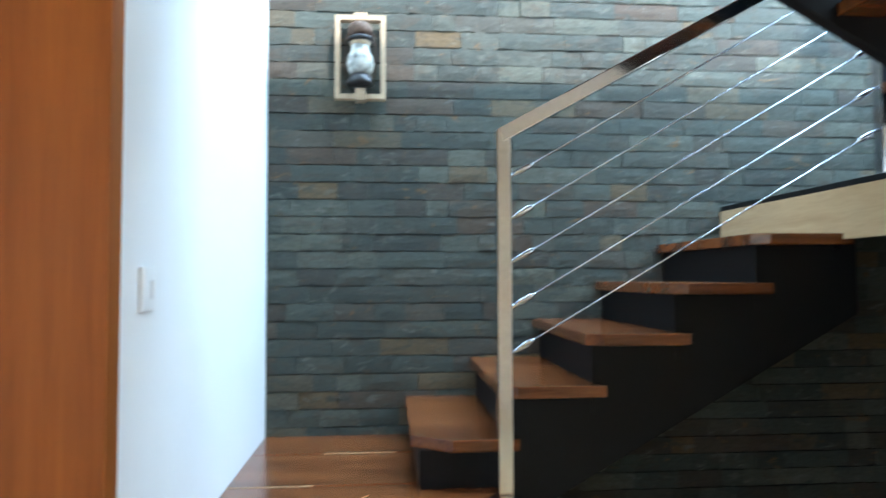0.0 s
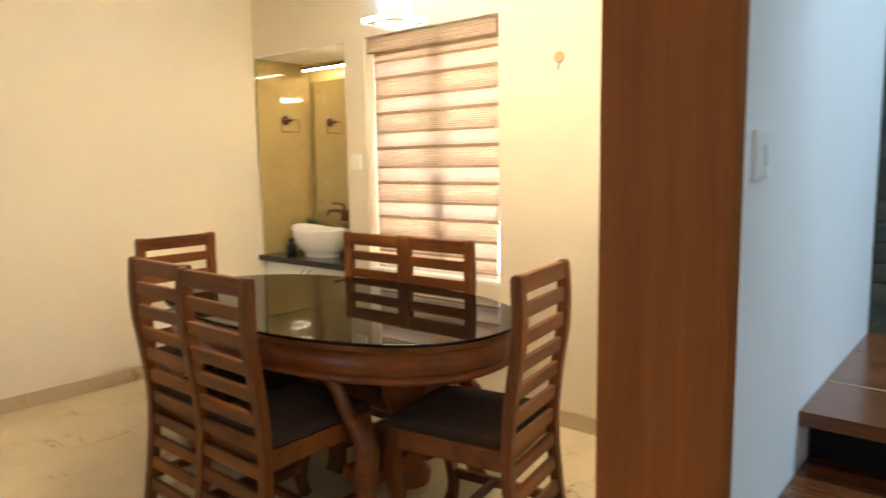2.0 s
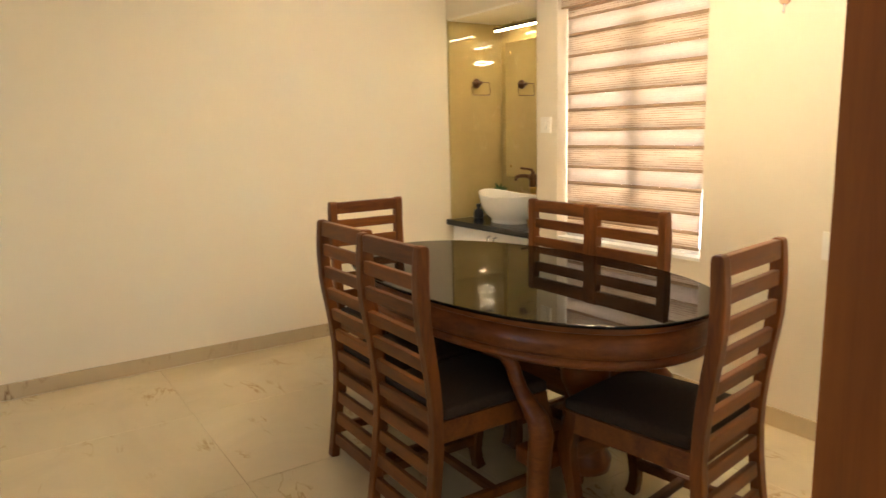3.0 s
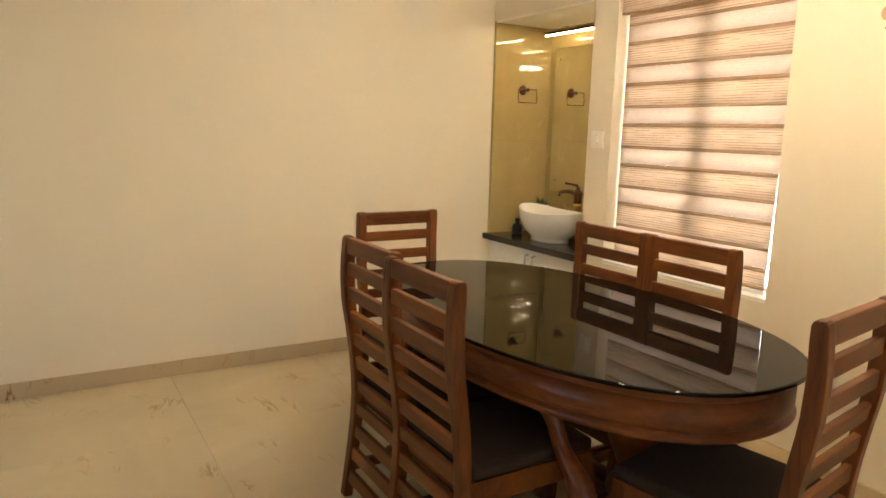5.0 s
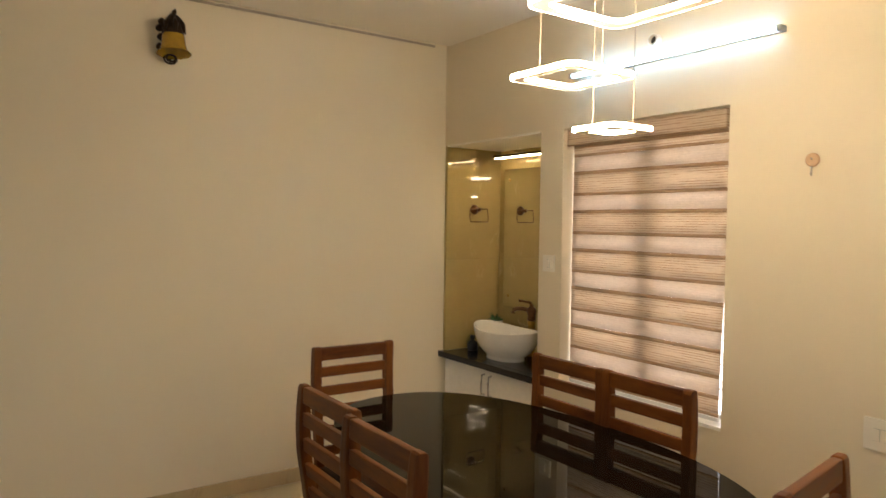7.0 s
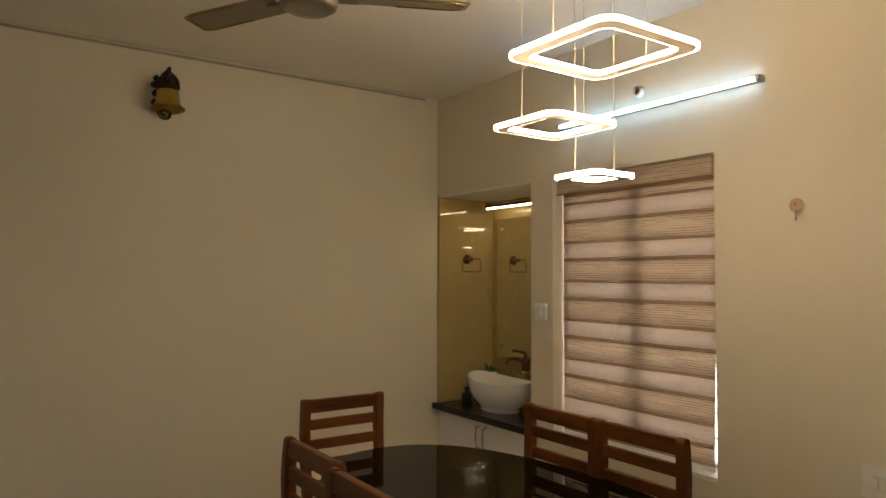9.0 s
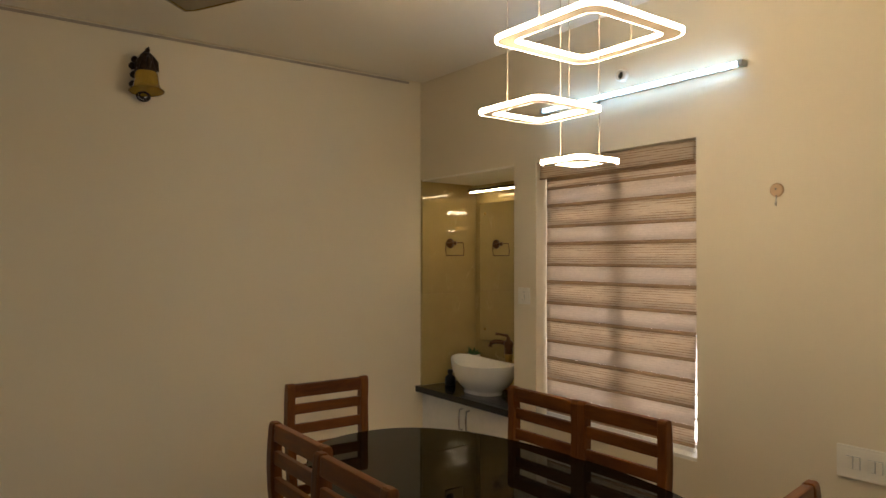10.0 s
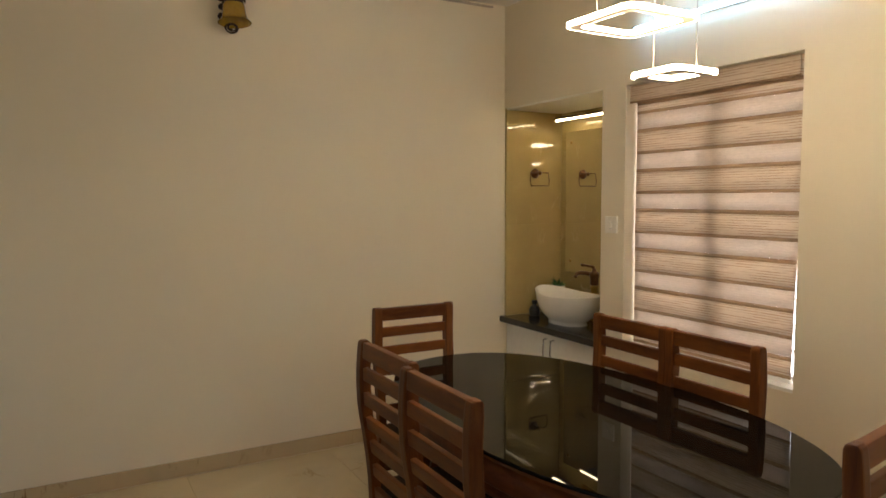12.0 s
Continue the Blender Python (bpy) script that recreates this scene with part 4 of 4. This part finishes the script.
for a in (207.0, 64.0, 322.0):
    m = Matrix.Rotation(radians(a), 4, "Z")
    bm = bmesh.new()
    rows = []
    for i in range(9):
        f = i / 8
        x = 0.13 + f * 0.42
        w = 0.054 + 0.008 * f - (0.012 if i == 8 else 0)
        rows.append([bm.verts.new(m @ Vector((x, s * w, h + 0.004 + s * w * 0.16 + dz))) for s, dz in ((-1, 0), (1, 0), (1, 0.004), (-1, 0.004))])
    for A, B in zip(rows, rows[1:]):
        for k in range(4):
            bm.faces.new((A[k], A[(k + 1) % 4], B[(k + 1) % 4], B[k]))
    bm.faces.new(rows[0][::-1])
    bm.faces.new(rows[-1])
    blade = part("blade", bm, FAN_BODY, fan)
    edge = [m @ Vector((x, y, h + 0.0025 + y * 0.16)) for x, y in ((0.30, 0.050), (0.51, 0.052), (0.532, 0.042), (0.536, -0.042), (0.51, -0.052), (0.30, -0.050))]
    part("gold_trim", tube(bmesh.new(), edge, 0.0022, 6), FAN_GOLD, blade, "gold trim line")
    bm = boxed(0.07, 0.17, -0.02, 0.02, h - 0.004, h + 0.004, bev=0.002)
    bmesh.ops.transform(bm, matrix=m, verts=bm.verts)
    part("blade_iron", bm, FAN_BODY, fan)

# ---- staircase ----
RISE, GO = 0.192, 0.332
LZ = FLOOR + 3 * RISE            # quarter landing
S0, S1 = 2.30, 2.52              # south edges: landing, flight


def chamfered(bm, x0, x1, y0, y1, z0, z1, cut, cut_y):
    """A tread whose front corner is cut off."""
    pts = [(x0, y1), (x0, y0 + cut_y), (x0 + cut, y0), (x1, y0), (x1, y1)]
    lo = [bm.verts.new((x, y, z0)) for x, y in pts]
    hi = [bm.verts.new((x, y, z1)) for x, y in pts]
    bm.faces.new(hi)
    bm.faces.new(lo[::-1])
    for k in range(len(pts)):
        bm.faces.new((lo[k], lo[(k + 1) % 5], hi[(k + 1) % 5], hi[k]))
    bmesh.ops.bevel(bm, geom=[e for e in bm.edges if abs(e.verts[0].co.z - e.verts[1].co.z) < 1e-6], offset=0.006, segments=2, affect="EDGES", profile=0.7)
    return bm


stair = thing("staircase", (0, 0, FLOOR), "open staircase of brown wooden treads on black steel boxes", "staircase")
oz = -FLOOR
part("tread", boxed(-0.724, 0.34, S0 - 0.72, S0 - 0.20, FLOOR + RISE - 0.04 + oz, FLOOR + RISE + oz, bev=0.006), TREAD_WOOD, stair)
part("tread", boxed(-0.724, 0.34, S0 - 0.36, S0 + 0.16, FLOOR + 2 * RISE - 0.04 + oz, FLOOR + 2 * RISE + oz, bev=0.006), TREAD_WOOD, stair)
part("riser_box", boxed(-0.72, 0.20, S0 - 0.62, S0 - 0.24, 0.0, RISE - 0.041), BLACK_STEEL, stair)
part("riser_box", boxed(-0.72, 0.20, S0 - 0.23, S0 + 0.13, 0.0, 2 * RISE - 0.041), BLACK_STEEL, stair)
part("riser_box", boxed(-0.72, 0.20, S0 + 0.14, STONE - 0.03, 0.0, 3 * RISE - 0.041), BLACK_STEEL, stair)
part("steel_fin", boxed(-0.06, -0.04, S0 + 0.05, S0 + 0.14, 2 * RISE, 3 * RISE - 0.041), BLACK_STEEL, stair)
lz = 3 * RISE
seam = 2.66
for i, (y0, y1) in enumerate(((S0, seam), (seam + 0.003, 3.14), (3.143, STONE - 0.012))):
    part("landing_board", boxed(-0.724, 0.345, y0, y1, lz - 0.045, lz, bev=0.003), TREAD_WOOD, stair)
for y0 in (seam, 3.140):
    part("seam_filler", boxed(-0.40 if y0 > 3 else -0.722, -0.08 if y0 > 3 else -0.40, y0 - 0.0025, y0 + 0.0045, lz - 0.006, lz + 0.0012), PALE_WOOD, stair)
bm = boxed(-0.10, 0.10, -0.0015, 0.0015, lz - 0.004, lz + 0.0008)
bmesh.ops.transform(bm, matrix=Matrix.Translation((-0.25, 2.45, 0)) @ Matrix.Rotation(radians(52), 4, "Z"), verts=bm.verts)
part("seam_filler", bm, PALE_WOOD, stair, "pale scratch across the landing board")
for k in range(5):
    x0 = -0.028 + GO * k
    z = lz + RISE * (k + 1)
    bm = chamfered(bmesh.new(), x0, x0 + 0.40, S1, STONE - 0.012, z - 0.045, z, 0.15 if k == 0 else 0.06, 0.11 if k == 0 else 0.04)
    part("tread", bm, TREAD_WOOD, stair)
    bm = boxed(x0 + 0.03, x0 + 0.36, S1 + 0.06, STONE - 0.03, max(z - 0.30, 0.0) if k else lz, z - 0.046)
    part("riser_box", bm, BLACK_STEEL, stair)
# sloping steel stringer under the flight
st = [(0.10, lz - 0.30), (0.10, lz - 0.02), (1.78, lz + 5.05 * RISE - 0.02), (1.78, lz + 5.05 * RISE - 0.33)]
for y0 in (S1 + 0.10, STONE - 0.16):
    bm = bmesh.new()
    a = [bm.verts.new((x, y0, z)) for x, z in st]
    b = [bm.verts.new((x, y0 + 0.06, z)) for x, z in st]
    bm.faces.new(a)
    bm.faces.new(b[::-1])
    for k in range(4):
        bm.faces.new((a[k], a[(k + 1) % 4], b[(k + 1) % 4], b[k]))
    part("stringer", bm, BLACK_STEEL, stair, "black painted steel stringer")
mz = lz + 6 * RISE
bm = boxed(1.66, 3.29, 1.32, STONE - 0.012, mz - 0.012, mz + 0.012, bev=0.004)
part("landing_slab", bm, BLACK_STEEL, stair, "dark edged half landing")
part("landing_face", boxed(1.655, 1.68, S0 - 0.5, STONE - 0.013, mz - 0.215, mz - 0.014), PALE_WOOD, stair, "pale boarded face of the half landing")
# upper flight, seen from below
ux, uz = 1.235, 2.394 + oz
sl = -0.565
up = [(2.25, uz + (2.25 - ux) * sl), (-0.7, uz + (-0.7 - ux) * sl)]
for y0 in (2.22, 1.40):
    bm = bmesh.new()
    pts = [(up[0][0], up[0][1]), (up[1][0], up[1][1]), (up[1][0], up[1][1] + 0.26), (up[0][0], up[0][1] + 0.26)]
    a = [bm.verts.new((x, y0, z)) for x, z in pts]
    b = [bm.verts.new((x, y0 + 0.05, z)) for x, z in pts]
    bm.faces.new(a)
    bm.faces.new(b[::-1])
    for k in range(4):
        bm.faces.new((a[k], a[(k + 1) % 4], b[(k + 1) % 4], b[k]))
    part("stringer", bm, BLACK_STEEL, stair, "black painted steel stringer")
for k in range(8):
    x1 = 2.16 - GO * k
    z = uz + (x1 - ux) * sl + 0.30
    part("tread", boxed(x1 - 0.38, x1, 1.36, 2.31, z - 0.045, z, bev=0.005), TREAD_WOOD, stair)

# ---- steel railing with cables ----
rail = thing("stair_railing", (0.30, 2.43, LZ), "brushed steel stair railing with a square post and five cables", "railing")
PT = 1.94 - LZ
part("post", boxed(-0.025, 0.025, -0.025, 0.025, 0.012, PT, bev=0.003), STEEL, rail)
bm = bmesh.new()
lathe(bm, [(0.058, 0), (0.058, 0.008), (0.05, 0.012), (0.036, 0.014)], 28)
part("base_flange", bm, STEEL, rail)
slope = 0.585
bm = bmesh.new()
L = 1.47
pts = [(-0.025, PT), (L, PT + (L + 0.025) * 0.55), (L, PT + (L + 0.025) * 0.55 - 0.055), (-0.0, PT - 0.045)]
a = [bm.verts.new((x, -0.03, z)) for x, z in pts]
b = [bm.verts.new((x, 0.03, z)) for x, z in pts]
bm.faces.new(a)
bm.faces.new(b[::-1])
for k in range(4):
    bm.faces.new((a[k], a[(k + 1) % 4], b[(k + 1) % 4], b[k]))
bmesh.ops.bevel(bm, geom=bm.edges[:], offset=0.004, segments=2, affect="EDGES", profile=0.7)
part("handrail", bm, STEEL, rail, "polished rectangular steel handrail")
part("post", boxed(L - 0.025, L + 0.025, -0.025, 0.025, mz - lz + 0.012, PT + (L + 0.025) * 0.55 - 0.04, bev=0.003), STEEL, rail)
bm = bmesh.new()
lathe(bm, [(0.055, 0), (0.055, 0.008), (0.036, 0.014)], 24, (L, 0, mz - lz + 0.012))
part("base_flange", bm, STEEL, rail)
for z in (1.772, 1.618, 1.460, 1.298, 1.135):
    p0 = Vector((0.026, 0, z - LZ))
    p1 = Vector((L - 0.026, 0, z - LZ + (L - 0.05) * slope))
    d = (p1 - p0).normalized()
    cable = part("cable", tube(bmesh.new(), [p0 + d * 0.02, p1 - d * 0.02], 0.0032, 8), STEEL, rail)
    for q, s in ((p0, 1), (p1, -1)):
        part("ferrule", tube(bmesh.new(), [q, q + d * s * 0.02, q + d * s * 0.04, q + d * s * 0.085, q + d * s * 0.10], [0.006, 0.007, 0.012, 0.011, 0.004], 12), STEEL, cable, "turned steel cable fitting")

# ---- lantern picture on the stone wall ----
lan = thing("wall_lantern", (-0.254, STONE - 0.03, 2.312), "old tin lantern in a pale wooden frame on slate", "lantern")
w2, hh = 0.128, 0.43
bm = bmesh.new()
box(bm, -w2, -w2 + 0.026, -0.05, 0.0, 0.0, hh, 0.003)
box(bm, w2 - 0.026, w2, -0.05, 0.0, 0.0, hh, 0.003)
box(bm, -w2 + 0.026, w2 - 0.026, -0.05, 0.0, 0.0, 0.026, 0.003)
box(bm, -w2 + 0.026, w2 - 0.026, -0.05, 0.0, hh - 0.026, hh, 0.003)
part("frame", bm, LANTERN_WOOD, lan)
part("crest", boxed(-0.035, 0.035, -0.05, 0.0, hh, hh + 0.014, bev=0.006), LANTERN_WOOD, lan)
part("bracket", boxed(-0.025, 0.025, -0.075, -0.0, -0.012, 0.05, bev=0.004), LANTERN_WOOD, lan)
bm = bmesh.new()
lathe(bm, [(0.02, 0.065), (0.066, 0.07), (0.07, 0.085), (0.058, 0.105), (0.05, 0.12)], 24, (0, -0.05, 0))
part("oil_tank", bm, DARK_PLASTIC, lan, "blackened tin oil tank")
bm = bmesh.new()
lathe(bm, [(0.045, 0.12), (0.062, 0.14), (0.07, 0.175), (0.066, 0.21), (0.05, 0.24), (0.046, 0.27), (0.05, 0.29)], 24, (0, -0.05, 0))
part("globe", bm, LANTERN_GLASS, lan, "milky white lantern glass")
bm = bmesh.new()
lathe(bm, [(0.046, 0.27), (0.052, 0.275), (0.052, 0.288), (0.046, 0.292)], 24, (0, -0.05, 0))
part("collar", bm, LANTERN_WOOD, lan, "tan metal collar over the glass")
bm = bmesh.new()
lathe(bm, [(0.05, 0.2925), (0.066, 0.294), (0.068, 0.305), (0.05, 0.318)], 24, (0, -0.05, 0))
part("chimney_rim", bm, DARK_PLASTIC, lan, "black tin rim")
bm = bmesh.new()
lathe(bm, [(0.05, 0.319), (0.062, 0.33), (0.064, 0.355), (0.058, 0.37), (0.045, 0.385), (0.02, 0.395)], 24, (0, -0.05, 0))
part("chimney_cap", bm, LANTERN_RUST, lan, "rusty brown tin chimney cap")
part("bail", tube(bmesh.new(), [(-0.07, -0.05, 0.11), (-0.078, -0.05, 0.2), (-0.07, -0.05, 0.32), (0.0, -0.05, 0.40), (0.07, -0.05, 0.32), (0.078, -0.05, 0.2), (0.07, -0.05, 0.11)], 0.003, 6), LANTERN_RUST, lan)

# ---- outside the dining window ----
tagged(part("ground", boxed(-60, 60, 3.85, 90, -0.35, -0.3), YARD), "pale paved yard outside the window", "ground", kind="structure")
bush = thing("garden_bush", (-2.35, 5.0, -0.3), "dense green garden bush outside the window", "bush")
rnd = random.Random(11)
bm = bmesh.new()
for k in range(9):
    a = rnd.uniform(0, math.tau)
    tube(bm, [(0, 0, 0), (0.2 * math.cos(a), 0.2 * math.sin(a), 0.6), (0.5 * math.cos(a), 0.5 * math.sin(a), 1.5 + rnd.random())], [0.025, 0.018, 0.006], 6)
part("stems", bm, plain("bark", (0.12, 0.085, 0.055), 0.8), bush)
vs, fs = [], []
for k in range(2600):
    a, r = rnd.uniform(0, math.tau), rnd.uniform(0, 0.95) ** 0.6
    zc = rnd.uniform(1.45, 3.1)
    c0 = Vector((math.cos(a) * r * 0.95, math.sin(a) * r * 0.7, zc))
    q = Euler((rnd.uniform(-1, 1), rnd.uniform(-1, 1), rnd.uniform(0, 6.3))).to_matrix()
    l, w = rnd.uniform(0.05, 0.1), rnd.uniform(0.02, 0.035)
    i = len(vs)
    for p in ((-l, 0, 0), (0, -w, 0.006), (l, 0, -0.01), (0, w, 0.006)):
        vs.append(tuple(c0 + q @ Vector(p)))
    fs.append((i, i + 1, i + 2, i + 3))
me = bpy.data.meshes.new("leaves")
me.from_pydata(vs, [], fs)
me.materials.append(LEAF)
lv = new("leaves", me)
lv.parent = bush
tagged(lv, kind="stuff")

# ---- floor tiles ----
TS = 0.80
tile_bm = boxed(0.0008, TS - 0.0008, 0.0008, TS - 0.0008, -0.012, 0.0, bev=0.0008, seg=1)
tile_me = bpy.data.meshes.new("tile")
tile_bm.to_mesh(tile_me)
tile_bm.free()
tile_me.materials.append(MARBLE)
floor = bpy.data.objects["floor"]
for i in range(-6, 5):
    for j in range(-4, 5):
        x, y = W + 0.013 + TS * (i + 6), 0.94 + TS * (j - 1)
        if x + TS > 3.31 or y < -2.7 or y + TS > STONE + 0.2:
            continue
        if x > -1.0 and y > 1.0:
            continue
        t = new("tile", tile_me)
        t.parent = floor
        t.location = (x, y, FLOOR)

# ---- slate ledgers of the stair wall ----
rnd = random.Random(7)


def ledger(seed, l, h):
    r = random.Random(seed)
    vs, fs = [], []
    nx = 4
    for j in range(3):
        for i in range(nx + 1):
            edge = i in (0, nx) or j in (0, 2)
            vs.append((l * i / nx, -(0.0095 + r.uniform(0, 0.0025) if edge else 0.0105 + r.uniform(0, 0.0035)), h * j / 2 + (r.uniform(-0.004, 0.001) if j == 2 else r.uniform(-0.002, 0.004) if j == 0 else 0)))
    for j in range(2):
        for i in range(nx):
            a = j * (nx + 1) + i
            fs.append((a, a + 1, a + nx + 2, a + nx + 1))
    rim = [0, 1, 2, 3, 4, 9, 14, 13, 12, 11, 10, 5]
    base = len(vs)
    for q in rim:
        x, y, z = vs[q]
        vs.append((x, 0.016, z))
    for k in range(len(rim)):
        n = (k + 1) % len(rim)
        fs.append((rim[n], rim[k], base + k, base + n))
    return vs, fs


COURSE = 0.0885
lengths = [0.12, 0.16, 0.20, 0.24, 0.29, 0.35]
kinds = {}
for q, l in enumerate(lengths):
    for v in range(4):
        kinds[(q, v)] = ledger(100 + q * 10 + v, l - 0.0015, COURSE - 0.002)
meshes = {}
for key, (vs, fs) in kinds.items():
    me = bpy.data.meshes.new("ledger")
    me.from_pydata(vs, [], fs)
    me.materials.append(STONE_PIECE)
    meshes[key] = me
rest_v, rest_f = [], []
backing = bpy.data.objects["wall_stone_backing"]
singles = 0
z = FLOOR
while z < 5.35:
    x = -0.724 - rnd.uniform(0.0, 0.2)
    while x < 3.28:
        q, v = rnd.randrange(len(lengths)), rnd.randrange(4)
        l = lengths[q]
        x0 = max(x, -0.724)
        dy = rnd.uniform(-0.003, 0.003)
        whole = x >= -0.724 and x + l < 3.29
        if whole and singles < 300 and x < 1.75 and 0.55 < z < 3.1:
            ob = new("ledger", meshes[(q, v)])
            ob.parent = backing
            ob.location = (x, STONE + dy, z)
            singles += 1
        else:
            vs, fs = kinds[(q, v)]
            i = len(rest_v)
            f = (min(x + l, 3.29) - x0) / l
            if f > 0.08:
                rest_v += [(x0 + a * f, STONE + dy + b, z + c) for a, b, c in vs]
                rest_f += [tuple(i + k for k in face) for face in fs]
        x += l
    z += COURSE
me = bpy.data.meshes.new("ledgers_far")
me.from_pydata(rest_v, [], rest_f)
me.materials.append(STONE_REST)
far = new("ledgers_far", me)
far.parent = backing
tagged(far, "split slate ledgers of the upper and lower wall", kind="stuff")
